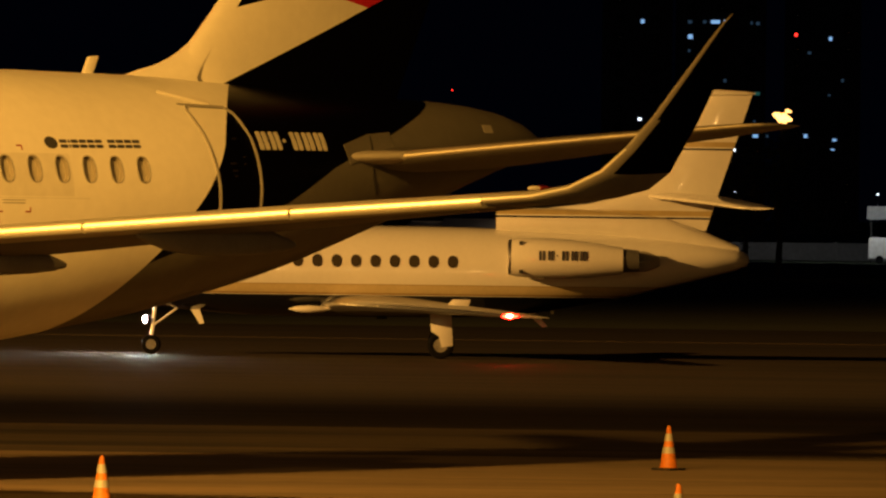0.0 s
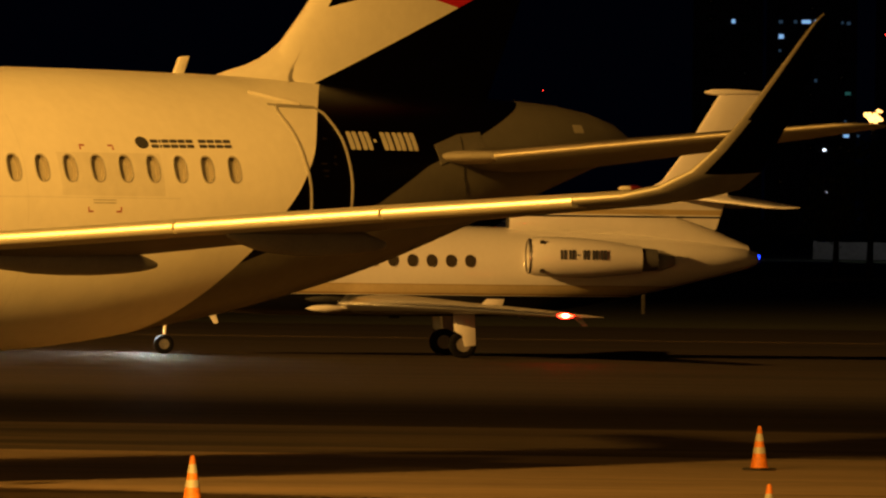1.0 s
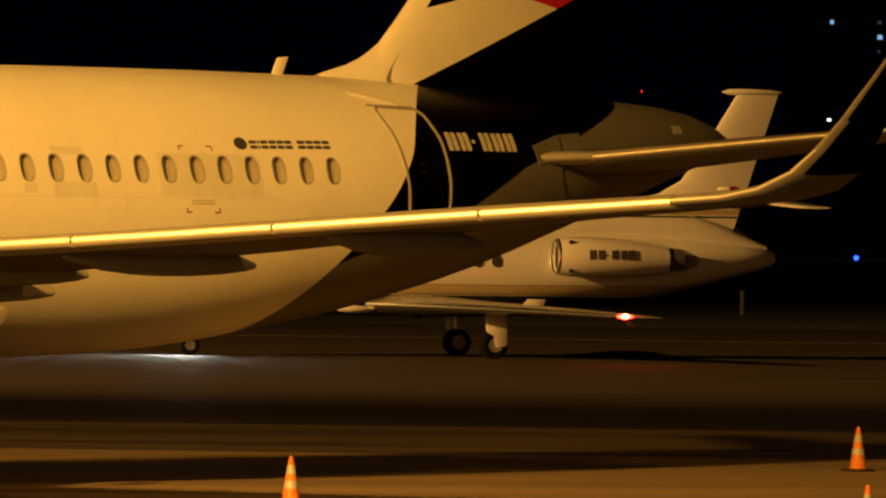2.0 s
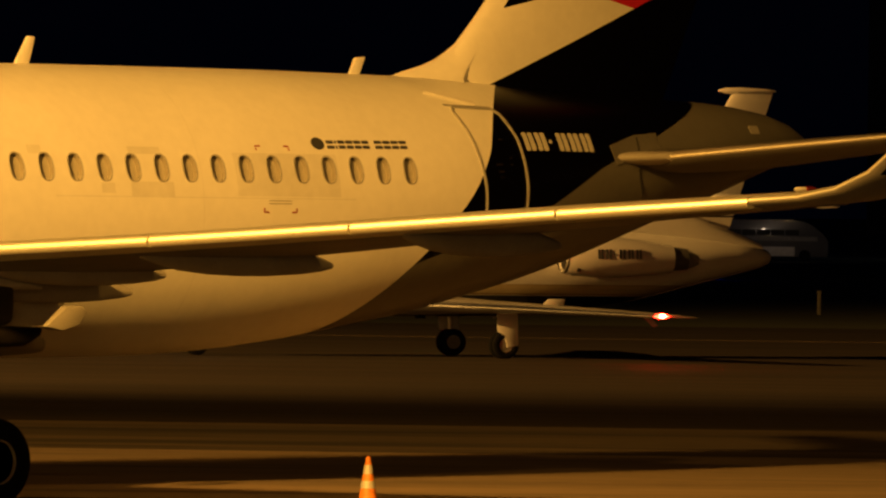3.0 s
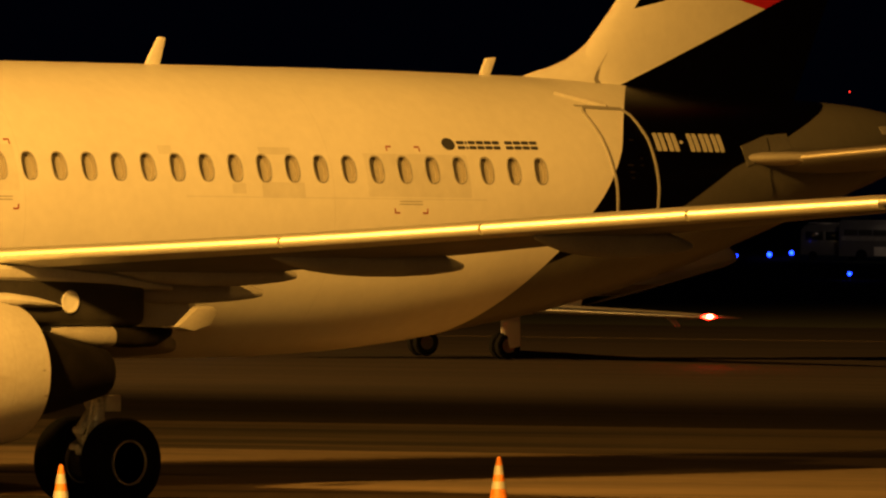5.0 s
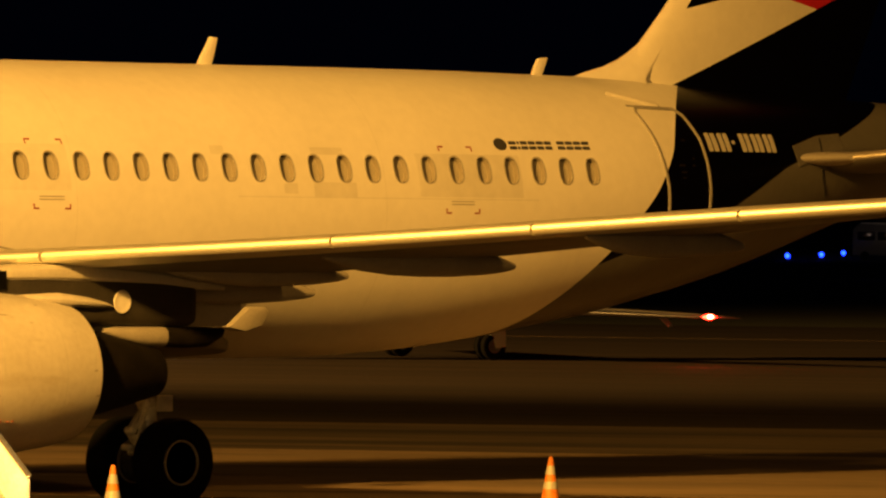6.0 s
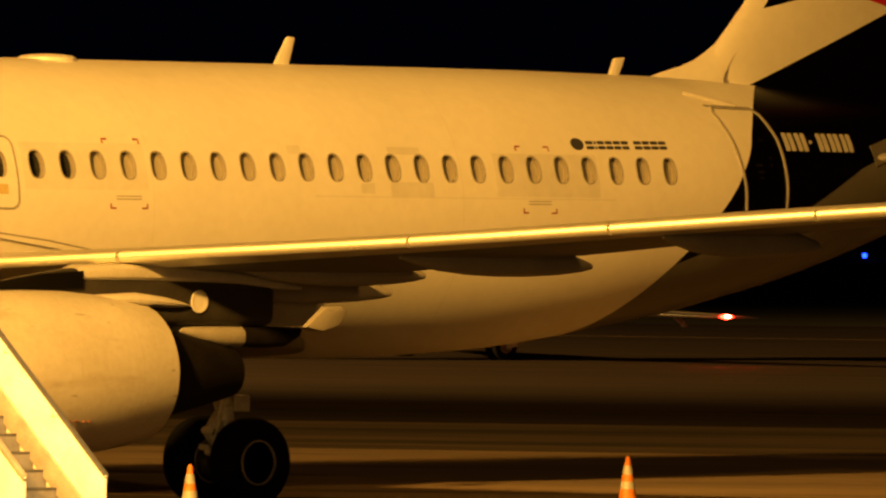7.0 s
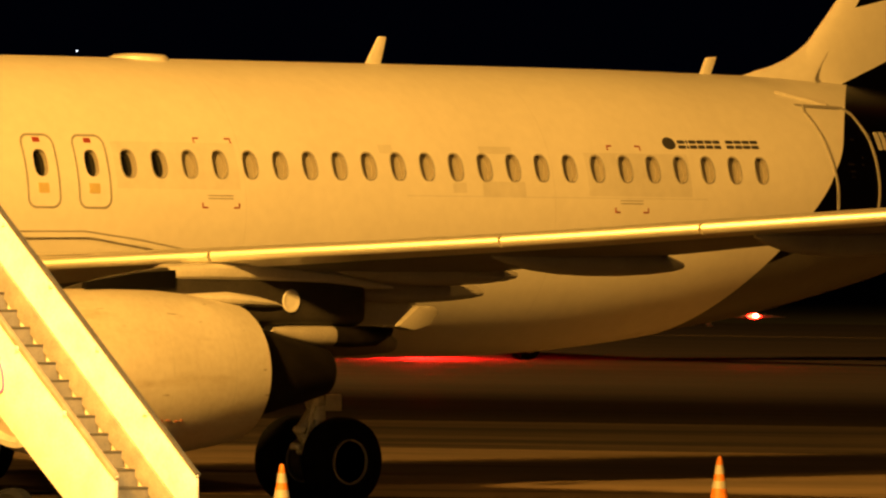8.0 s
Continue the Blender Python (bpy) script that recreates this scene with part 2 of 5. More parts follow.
def loft(rings, closed=True, cap=True, bm=None, mat_of=None):
    """Skins rings of equally many points."""
    bm = bm or bmesh.new()
    vs = [[bm.verts.new(p) for p in r] for r in rings]
    n = len(rings[0])
    for i in range(len(vs) - 1):
        for j in range(n if closed else n - 1):
            k = (j + 1) % n
            f = bm.faces.new((vs[i][j], vs[i][k], vs[i + 1][k], vs[i + 1][j]))
            if mat_of:
                f.material_index = mat_of(i, j)
    if cap:
        bm.faces.new(vs[0])
        bm.faces.new(list(reversed(vs[-1])))
    return bm


def ring(centre, u, v, ru, rv, n=32, power=2.0):
    c, u, v = Vector(centre), Vector(u), Vector(v)
    out = []
    for i in range(n):
        a = 2 * math.pi * i / n
        ca, sa = math.cos(a), math.sin(a)
        out.append(c + u * (ru * math.copysign(abs(ca) ** (2 / power), ca)) + v * (rv * math.copysign(abs(sa) ** (2 / power), sa)))
    return out


def turned(profile, origin, axis="x", n=32, bm=None, cap=True):
    """A body of revolution: profile of (distance along the axis, radius)."""
    u, v, w = {"x": ((0, 1, 0), (0, 0, 1), (1, 0, 0)), "y": ((0, 0, 1), (1, 0, 0), (0, 1, 0)), "z": ((1, 0, 0), (0, 1, 0), (0, 0, 1))}[axis]
    o = Vector(origin)
    return loft([ring(o + Vector(w) * d, u, v, max(r, 0.001), max(r, 0.001), n) for d, r in profile], bm=bm, cap=cap)


def tube(points, r, n=10, bm=None):
    bm = bm or bmesh.new()
    pts = [Vector(p) for p in points]
    rings = []
    for i, p in enumerate(pts):
        d = (pts[min(i + 1, len(pts) - 1)] - pts[max(i - 1, 0)]).normalized()
        u = d.orthogonal().normalized() if i == 0 else (u - d * u.dot(d)).normalized()
        rad = r[i] if isinstance(r, (list, tuple)) else r
        rings.append(ring(p, u, d.cross(u), rad, rad, n))
    return loft(rings, bm=bm)


def block(lo, hi, bevel=0.01, bm=None, m=None):
    bm2 = bmesh.new()
    bmesh.ops.create_cube(bm2, size=1)
    lo, hi = Vector(lo), Vector(hi)
    for v in bm2.verts:
        v.co = Vector((lo[i] + (v.co[i] + 0.5) * (hi[i] - lo[i]) for i in range(3)))
    if bevel:
        bmesh.ops.bevel(bm2, geom=bm2.edges[:], offset=bevel, segments=2, profile=0.5, affect="EDGES")
    if m:
        bm2.transform(m)
    if bm is None:
        return bm2
    me = bpy.data.meshes.new("tmp")
    bm2.to_mesh(me)
    bm2.free()
    bm.from_mesh(me)
    bpy.data.meshes.remove(me)
    return bm


def prism(points, offset, bevel=0.0):
    """A plate: an outline pushed out along a vector."""
    bm = bmesh.new()
    a = [bm.verts.new(p) for p in points]
    b = [bm.verts.new(Vector(p) + Vector(offset)) for p in points]
    n = len(a)
    bm.faces.new(a)
    bm.faces.new(list(reversed(b)))
    for i in range(n):
        bm.faces.new((a[i], a[(i + 1) % n], b[(i + 1) % n], b[i]))
    if bevel:
        bmesh.ops.bevel(bm, geom=bm.edges[:], offset=bevel, segments=2, profile=0.5, affect="EDGES")
    return bm


CHORD = [0, 0.004, 0.015, 0.04, 0.08, 0.14, 0.22, 0.32, 0.45, 0.6, 0.75, 0.9, 1.0]


def foil(le, chord, thick, up, camber=0.0, incidence=0.0):
    """An aerofoil's outline at one station: leading edge, chord along x, thickness along up."""
    le, up = Vector(le), Vector(up).normalized()
    t = lambda s: 5 * thick * (0.2969 * math.sqrt(s) - 0.126 * s - 0.3516 * s * s + 0.2843 * s ** 3 - 0.1015 * s ** 4) * chord
    cam_line = lambda s: 4 * camber * s * (1 - s) * chord - math.tan(radians(incidence)) * s * chord
    top = [le + Vector((s * chord, 0, 0)) + up * (t(s) + cam_line(s) + 0.002) for s in reversed(CHORD)]
    low = [le + Vector((s * chord, 0, 0)) + up * (-t(s) + cam_line(s) - 0.002) for s in CHORD[1:]]
    return top + low


def lerp_table(table, x):
    for (a, *va), (b, *vb) in zip(table, table[1:]):
        if x <= b:
            k = (x - a) / (b - a)
            return [p + (q - p) * k for p, q in zip(va, vb)]
    return list(table[-1][1:])


def empty(name, label, category, at=(0, 0, 0), group="", kind=""):
    return tagged(new(name), label, category, group, kind)

# ---- ground: v runs away from the camera's stand, u across ----
GROUND = pose(EYE[0], EYE[1], 0, 0, 0, -46.0)


def sheet(name, u0, u1, v0, v1, z, mat, label, category):
    bm = block((u0, v0, z - 0.3), (u1, v1, z), 0)
    ob = finish(bm, name, mat, smooth=False)
    ob.matrix_world = GROUND
    return tagged(ob, label, category, kind="structure")


sheet("ground", -2500, 2500, -400, 4500, 0.0, m_grass, "dark mown airfield grass at night", "grass")
sheet("taxiway_road", -900, 900, 156.0, 292, 0.006, m_asphalt, "dark worn asphalt taxiway with tyre streaks", "taxiway")
# Unseen foreground, kept dark so little light bounces up to the fuselage.
sheet("unseen_foreground", -900, 900, -300, 115.5, 0.012, m_asphalt, "unseen dark foreground sheet that cuts bounce light on the belly", "road")
sheet("taxilane_pavement", -900, 900, 138.5, 156.0, 0.010, m_lane, "worn dark taxilane with paler streaks", "pavement")
sheet("apron_pavement", -900, 900, 115.5, 138.5, 0.012, m_concrete, "stained concrete aircraft apron under sodium light", "apron")
sheet("taxiway_edge_line", -900, 900, 262.2, 262.6, 0.012, m_yellowline, "faded yellow taxiway edge line", "marking")

# ---- the parked airliner ----
# x, top, bottom, half width
FUSE = [
    (0.0, 3.30, 3.10, 0.10), (0.25, 3.75, 2.72, 0.52), (0.8, 4.25, 2.38, 0.95), (1.6, 4.78, 2.10, 1.33), (2.6, 5.35, 1.92, 1.63), (3.8, 5.74, 1.81, 1.84),
    (5.2, 5.88, 1.77, 1.95), (6.5, 5.90, 1.76, 1.975), (12.0, 5.90, 1.78, 1.975), (18.0, 5.905, 1.84, 1.975), (22.0, 5.915, 1.845, 1.975), (24.0, 5.92, 1.875, 1.972),
    (25.5, 5.92, 1.96, 1.96), (26.8, 5.915, 2.10, 1.93), (27.9, 5.90, 2.26, 1.88), (29.06, 5.885, 2.435, 1.82), (30.06, 5.85, 2.64, 1.73), (31.26, 5.79, 2.90, 1.59),
    (32.46, 5.73, 3.22, 1.41), (33.56, 5.68, 3.56, 1.23), (34.66, 5.645, 3.90, 1.03), (35.46, 5.61, 4.14, 0.87), (36.16, 5.56, 4.36, 0.71), (36.86, 5.46, 4.58, 0.52), (37.36, 5.33, 4.72, 0.36), (37.71, 5.17, 4.82, 0.2),
]


def smooth_table(table, x):
    """Catmull-Rom through a table's rows."""
    xs = [r[0] for r in table]
    i = max(0, min(len(xs) - 2, next((k for k in range(len(xs) - 1) if x <= xs[k + 1]), len(xs) - 2)))
    out = []
    for c in range(1, len(table[0])):
        p1, p2 = table[i][c], table[i + 1][c]
        h = xs[i + 1] - xs[i]
        m1 = (p2 - table[i - 1][c]) / (xs[i + 1] - xs[i - 1]) if i > 0 else (p2 - p1) / h
        m2 = (table[i + 2][c] - p1) / (xs[i + 2] - xs[i]) if i + 2 < len(xs) else (p2 - p1) / h
        t = (x - xs[i]) / h
        out.append(p1 * (2 * t ** 3 - 3 * t * t + 1) + m1 * h * (t ** 3 - 2 * t * t + t) + p2 * (3 * t * t - 2 * t ** 3) + m2 * h * (t ** 3 - t * t))
    return out


def skin(x, z, off=0.0):
    """The point of the port side at x, z, pushed out by off."""
    top, bot, w = smooth_table(FUSE, x)
    zc, h = (top + bot) / 2, (top - bot) / 2
    s = max(-0.995, min(0.995, (z - zc) / h))
    y = -w * math.sqrt(1 - s * s)
    nrm = Vector((0, y / (w * w), (z - zc) / (h * h))).normalized()
    return Vector((x, y, z)) + nrm * off


def on_skin(poly, off):
    return [skin(x, z, off) for x, z in poly]


def oval(cx, cz, rx, rz, n=20, power=2.6, lean=0.0):
    out = []
    for i in range(n):
        a = 2 * math.pi * i / n
        ca, sa = math.cos(a), math.sin(a)
        dz = rz * math.copysign(abs(sa) ** (2 / power), sa)
        out.append((cx + rx * math.copysign(abs(ca) ** (2 / power), ca) + lean * dz, cz + dz))
    return out


def strip_on_skin(path, width, off=0.006, closed=False):
    """A thin painted or raised line along a path of (x, z) on the port side."""
    pts = [Vector((x, 0, z)) for x, z in path]
    n = len(pts)
    rings = []
    for i, p in enumerate(pts):
        a = pts[(i - 1) % n] if closed or i > 0 else p
        b = pts[(i + 1) % n] if closed or i < n - 1 else p
        d = (b - a).normalized()
        s = Vector((-d.z, 0, d.x)) * width / 2
        q = [p - s, p + s]
        rings.append([skin(q[0].x, q[0].z, -0.02), skin(q[0].x, q[0].z, off), skin(q[1].x, q[1].z, off), skin(q[1].x, q[1].z, -0.02)])
    if closed:
        rings.append(rings[0])
    return loft(rings, closed=True, cap=not closed)


def rounded(x0, x1, z0, z1, r, n=6, lean=0.0):
    out = []
    for cx, cz, a0 in ((x1 - r, z1 - r, 0), (x0 + r, z1 - r, 90), (x0 + r, z0 + r, 180), (x1 - r, z0 + r, 270)):
        for i in range(n + 1):
            a = radians(a0 + 90 * i / n)
            out.append((cx + r * math.cos(a), cz + r * math.sin(a)))
    return out


def subdivided(path, step=0.08, closed=True):
    out = []
    n = len(path)
    for i in range(n if closed else n - 1):
        a, b = Vector(path[i]), Vector(path[(i + 1) % n])
        k = max(1, int((b - a).length / step))
        out += [tuple(a.lerp(b, j / k)) for j in range(k)]
    return out if closed else out + [tuple(path[-1])]


PITCH, FIRST = 0.533, 15.945
WINDOW_Z = lambda x: 4.468 + 0.0034 * (x - 16)
SEEN = lambda x: x + (1.93 + skin(x, 4.47).y) * 0.93  # along the sight line, from the straight belt to the real skin
WINDOWS = [SEEN(FIRST + PITCH * i) for i in range(23)]
EXITS = [14.49, 15.36]


def airliner():
    plane = empty("airliner", "white airliner with an indigo tail parked on the apron", "airplane")
    xs = sorted(set([r[0] for r in FUSE] + [6.5 + 0.55 * i for i in range(56)] + [0.1, 0.5, 1.2, 2.1, 3.2, 4.5]))
    rings = []
    for x in xs:
        top, bot, w = smooth_table(FUSE, x)
        rings.append(ring((x, 0, (top + bot) / 2), (0, 1, 0), (0, 0, 1), w, (top - bot) / 2, 96))
    bm = loft(rings)
    body = finish(bm, "fuselage", [m_fuselage, m_reveal_tone], plane)
    # window recesses cut into the skin; their darker colour carries part of the shade
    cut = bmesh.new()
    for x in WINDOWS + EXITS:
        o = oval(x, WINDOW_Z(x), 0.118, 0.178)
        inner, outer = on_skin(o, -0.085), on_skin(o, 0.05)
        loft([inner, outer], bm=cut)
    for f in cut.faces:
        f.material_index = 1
    cutter = finish(cut, "cutter", [m_fuselage, m_reveal_tone], smooth=False)
    mod = body.modifiers.new("recesses", "BOOLEAN")
    mod.operation, mod.object, mod.solver = "DIFFERENCE", cutter, "EXACT"
    dg = bpy.context.evaluated_depsgraph_get()
    me = bpy.data.meshes.new_from_object(body.evaluated_get(dg))
    body.modifiers.clear()
    body.data = me
    bpy.data.objects.remove(cutter)
    bm = bmesh.new()
    bm.from_mesh(me)
    for e in bm.edges:
        e.smooth = not (len(e.link_faces) == 2 and e.calc_face_angle(0) > radians(32))
    for f in bm.faces:
        f.smooth = True
    bm.to_mesh(me)
    bm.free()
    # panes: closed blinds, but the ones over the wing stand open
    def pane(name, x, mat, lab=""):
        o = oval(x, WINDOW_Z(x), 0.122, 0.182)
        b = loft([on_skin(o, -0.09), on_skin(o, -0.075)])
        return part(name, b, mat, plane, lab)
    for i, x in enumerate(WINDOWS):
        w = pane("window", x, m_glass if i < 2 else m_shade, "dark open cabin window" if i < 2 else "")
        fr = oval(x, WINDOW_Z(x), 0.128, 0.188)
        part("window_frame", strip_on_skin(fr, 0.016, 0.004, True), m_outline, w)
    for x in EXITS:
        d = part("overwing_exit", strip_on_skin(subdivided(rounded(x - 0.27, x + 0.27, 3.88, 4.83, 0.13)), 0.028, 0.006, True), m_outline, plane, "grey outlined overwing exit")
        pane("exit_window", x, m_glass).parent = d
        part("exit_sign", loft([on_skin(rounded(x - 0.06, x + 0.06, 4.735, 4.795, 0.01, 2), -0.01), on_skin(rounded(x - 0.06, x + 0.06, 4.735, 4.795, 0.01, 2), 0.005)]), m_redmark, d)
        part("exit_notice", loft([on_skin(rounded(x - 0.09, x + 0.09, 4.07, 4.2, 0.01, 2), -0.01), on_skin(rounded(x - 0.09, x + 0.09, 4.07, 4.2, 0.01, 2), 0.005)]), m_goldmark, d)
    # aft door: raised frame lines that follow the narrowing body
    aft = part("aft_door", strip_on_skin(subdivided([(29.36, 3.6), (29.31, 4.3), (29.20, 5.0), (29.10, 5.36), (29.16, 5.44), (29.96, 5.42), (30.08, 5.34), (30.19, 5.0), (30.24, 4.3), (30.25, 3.6)], closed=False), 0.036, 0.02), m_outline, plane, "grey outlined aft cabin door")
    for x0, x1, zz in ((29.78, 29.86, 4.98), (29.6, 29.72, 4.62), (29.92, 29.96, 4.72), (29.62, 29.74, 4.52), (29.64, 29.72, 4.44), (29.9, 29.95, 4.62)):
        part("door_notice", strip_on_skin([(x0, zz), (x1, zz)], 0.022, 0.005), m_exhaust, aft, "faint grey door notice")
    part("door_sill_line", strip_on_skin(subdivided([(29.01, 5.46), (29.61, 5.42)], closed=False), 0.02, 0.012), m_outline, aft)
    # markings too brand-like to letter: plain bars and a disc
    emblem = part("marking_disc", loft([on_skin(oval(26.02, 4.87, 0.125, 0.085, 18, 2), -0.01), on_skin(oval(26.02, 4.87, 0.125, 0.085, 18, 2), 0.005)]), m_marking, plane)
    x = 26.19
    for k, wdt in enumerate((0.17, 0.06, 0.16, 0.16, 0.16, 0.16, 0, 0.175, 0.165, 0.165, 0.17)):
        if wdt:
            for z0, z1 in ((4.80, 4.845), (4.87, 4.915)):
                q = rounded(x, x + wdt - 0.025, z0 + 0.0015 * k, z1 + 0.0015 * k, 0.012, 2)
                part("marking_bar", loft([on_skin(q, -0.01), on_skin(q, 0.005)]), m_marking, emblem)
        x += wdt if wdt else 0.09
    x = 30.34
    for wdt in (0.255, 0.255, 0.18, 0.255, 0.255, 0.255):
        z0, z1 = (4.83, 5.09) if wdt > 0.2 else (4.94, 4.99)
        q = subdivided(rounded(x, x + wdt * 0.36, z0, z1, 0.02, 2), 0.06)
        part("registration_bar", loft([on_skin(q, -0.02), on_skin(q, 0.006)]), m_letter, plane, "white registration bar")
        if wdt > 0.2:
            q = subdivided(rounded(x + wdt * 0.5, x + wdt * 0.86, z0, z1, 0.02, 2), 0.06)
            part("registration_bar", loft([on_skin(q, -0.02), on_skin(q, 0.006)]), m_letter, plane, "white registration bar")
        x += wdt + 0.025
    # cut-here corner marks and small placards
    for x0, x1 in ((17.22, 17.86), (24.79, 25.42)):
        for cx, sx in ((x0, 1), (x1, -1)):
            for cz, sz in ((3.9, 1), (4.82, -1)):
                lp = [(cx + sx * 0.09, cz), (cx, cz), (cx, cz + sz * 0.06)]
                part("rescue_mark", strip_on_skin(lp, 0.022, 0.005), m_redmark, plane)
        mid = (x0 + x1) / 2
        for dz in (4.06, 4.02):
            part("rescue_notice", strip_on_skin([(mid - 0.22, dz), (mid + 0.22, dz)], 0.012, 0.004), m_outline, plane)
    # wing-body fairing under the belly, coloured dark for the shade beneath the wing
    rg = []
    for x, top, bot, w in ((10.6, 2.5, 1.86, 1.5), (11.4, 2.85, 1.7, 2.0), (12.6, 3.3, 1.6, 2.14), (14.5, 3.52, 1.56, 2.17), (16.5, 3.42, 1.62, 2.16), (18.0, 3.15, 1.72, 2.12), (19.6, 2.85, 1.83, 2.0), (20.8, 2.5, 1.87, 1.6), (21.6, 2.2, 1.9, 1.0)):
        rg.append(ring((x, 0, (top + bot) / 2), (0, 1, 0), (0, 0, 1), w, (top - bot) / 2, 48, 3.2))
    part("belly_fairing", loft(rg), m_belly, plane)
    part("fairing_seam", tube([(12.6, -2.06, 3.52), (13.67, -2.06, 3.56), (15.11, -2.06, 3.57), (16.08, -2.06, 3.46), (17.26, -2.06, 3.27)], 0.012, 6), m_outline, plane)
    part("fairing_panel", prism([(20.49, -2.25, 2.32), (20.86, -2.25, 2.59), (21.15, -2.25, 2.60), (21.25, -2.25, 2.52), (21.11, -2.25, 2.34), (20.80, -2.25, 2.26)], (0, 0.3, 0), 0.03), m_fairing, plane, "pale angular fairing panel behind the gear")
    # roof antennas
    part("satellite_dome", turned([(-0.12, 0.42), (0.02, 0.40), (0.05, 0.34), (0.065, 0.2), (0.07, 0.02)], (17.75, 0, 5.9), "z", 32), m_white, plane)
    part("blade_antenna", prism([(21.82, -0.03, 5.86), (22.10, -0.03, 5.86), (22.22, -0.03, 6.29), (22.09, -0.03, 6.30)], (0, 0.06, 0), 0.02), m_white, plane)
    part("blade_antenna", prism([(28.27, -0.03, 5.86), (28.47, -0.03, 5.86), (28.60, -0.03, 6.15), (28.40, -0.03, 6.13)], (0, 0.06, 0), 0.02), m_white, plane)
    # fin with its dorsal fillet
    crest = [(5.62, 28.9), (5.86, 29.06), (5.93, 29.26), (6.0, 29.59), (6.15, 30.03), (6.42, 30.48), (6.73, 30.82), (7.05, 31.09), (7.5, 31.45), (8.0, 31.84)]
    le = [(5.45, 29.7), (5.86, 29.92), (6.4, 30.46), (6.73, 30.78), (7.05, 31.07), (8.0, 31.84), (9.5, 33.0), (11.0, 34.15), (11.76, 34.77)]
    te = lambda z: 34.83 + (z - 5.74) * 0.47
    dense = sorted(set([q[0] for q in le] + [5.6 + 0.12 * k for k in range(14)]))
    st = []
    for z in dense:
        x = smooth_table(le, z)[0]
        c = te(z) - x
        st.append(foil((x, 0, z), c, min(0.1, 0.46 / c), (0, 1, 0)))
    # half width of the fillet where it meets the fin: broad on the crown, slim above
    flare = [(5.62, 0.78), (5.72, 0.48), (5.86, 0.26), (6.0, 0.195), (6.2, 0.172), (6.5, 0.155), (6.9, 0.14), (7.3, 0.12), (8.0, 0.08)]
    seam = [(5.62, 30.08), (5.86, 30.3), (6.3, 30.72), (6.72, 31.06), (7.03, 31.3), (8.0, 32.02)]
    rows = []
    for k in range(21):
        z = 5.62 + (7.9 - 5.62) * (k / 20) ** 1.6
        x0, xb, w = smooth_table(crest, z)[0], smooth_table(seam, z)[0], lerp_table(flare, z)[0]
        half = [(x0, 0.0), (x0 + 0.02, 0.03)] + [(x0 + 0.02 + (xb - x0 - 0.02) * q, 0.03 + (w - 0.03) * q) for q in (0.25, 0.5, 0.75, 1.0)] + [(xb + 0.04, w), (xb + 0.4, 0.08), (xb + 0.5, 0.0)]
        rows.append([Vector((px, -py, z)) for px, py in half] + [Vector((px, py, z)) for px, py in reversed(half[1:-1])])
    part("dorsal_fillet", loft(rows), m_fin, plane, "white flared dorsal fillet")
    part("fin", loft(st), m_fin, plane)
    bmf = loft([[Vector((32.0, -0.55, 5.52)), Vector((32.2, 0, 5.84)), Vector((32.0, 0.55, 5.52))], [Vector((33.8, -0.4, 5.5)), Vector((33.8, 0, 5.78)), Vector((33.8, 0.4, 5.5))]])
    part("fin_fillet", bmf, m_indigo, plane)
    for s in (-1, 1):
        part("tail_strake", prism([skinned(s, 28.81, 5.62), skinned(s, 29.66, 5.5), skinned(s, 29.66, 5.44)], (0, 0.02 * s, 0.04)), m_white, plane)
    # stabilisers
    for s in (-1, 1):
        st = []
        for y, x, c, z, th in ((0.35, 32.01, 4.0, 4.70, 0.1), (0.9, 32.61, 3.75, 4.72, 0.1), (1.5, 33.09, 3.45, 4.745, 0.1), (3.0, 34.03, 2.75, 4.925, 0.1), (4.55, 35.00, 2.03, 5.11, 0.1), (5.9, 35.82, 1.2, 5.26, 0.1), (6.18, 36.06, 0.8, 5.285, 0.09), (6.25, 36.3, 0.42, 5.29, 0.05)):
            st.append(foil((x, s * y, z), c, th, (0, 0, 1)))
        stab = part("stabiliser", loft(st, mat_of=lambda i, j: 1 if 9 <= j <= 11 and i > 1 else 0), [m_stab, m_stabedge], plane)
        part("leading_edge", tube([(x + 0.02, s * y, z + 0.012) for y, x, z in ((1.5, 33.09, 4.745), (3.0, 34.03, 4.925), (4.55, 35.0, 5.11), (5.9, 35.82, 5.26), (6.15, 36.03, 5.283))], [0.045, 0.042, 0.036, 0.03, 0.012], 14), m_stabedge, stab, "bright metal leading edge")
        rgs = [foil((31.8, s * 0.5, 4.73), 3.4, 0.07, (0, 0, 1)), foil((32.08, s * 1.1, 4.74), 3.1, 0.068, (0, 0, 1)), foil((32.55, s * 1.5, 4.76), 2.4, 0.08, (0, 0, 1)), foil((33.1, s * 1.7, 4.78), 1.4, 0.1, (0, 0, 1))]
        part("stabiliser_fairing", loft(rgs), m_fairing, stab)
    plate = part("seal_plate", strip_on_skin(subdivided([(32.33, 4.78), (32.95, 4.93), (33.5, 4.97)], 0.1, False), 0.3, 0.02), m_plate, plane, "grey seal plate round the stabiliser root")
    for path in ([(32.99, 5.07), (32.95, 4.8)], [(32.93, 4.6), (32.95, 4.45), (33.08, 4.21)]):
        part("seam", strip_on_skin(subdivided(path, 0.06, False), 0.03, 0.016), m_dark, plate)
    q = rounded(35.95, 36.2, 5.15, 5.27, 0.02, 2)
    part("tail_panel", loft([on_skin(q, -0.02), on_skin(q, 0.006)]), m_fairing, plane, "small pale panel on the tail cone")
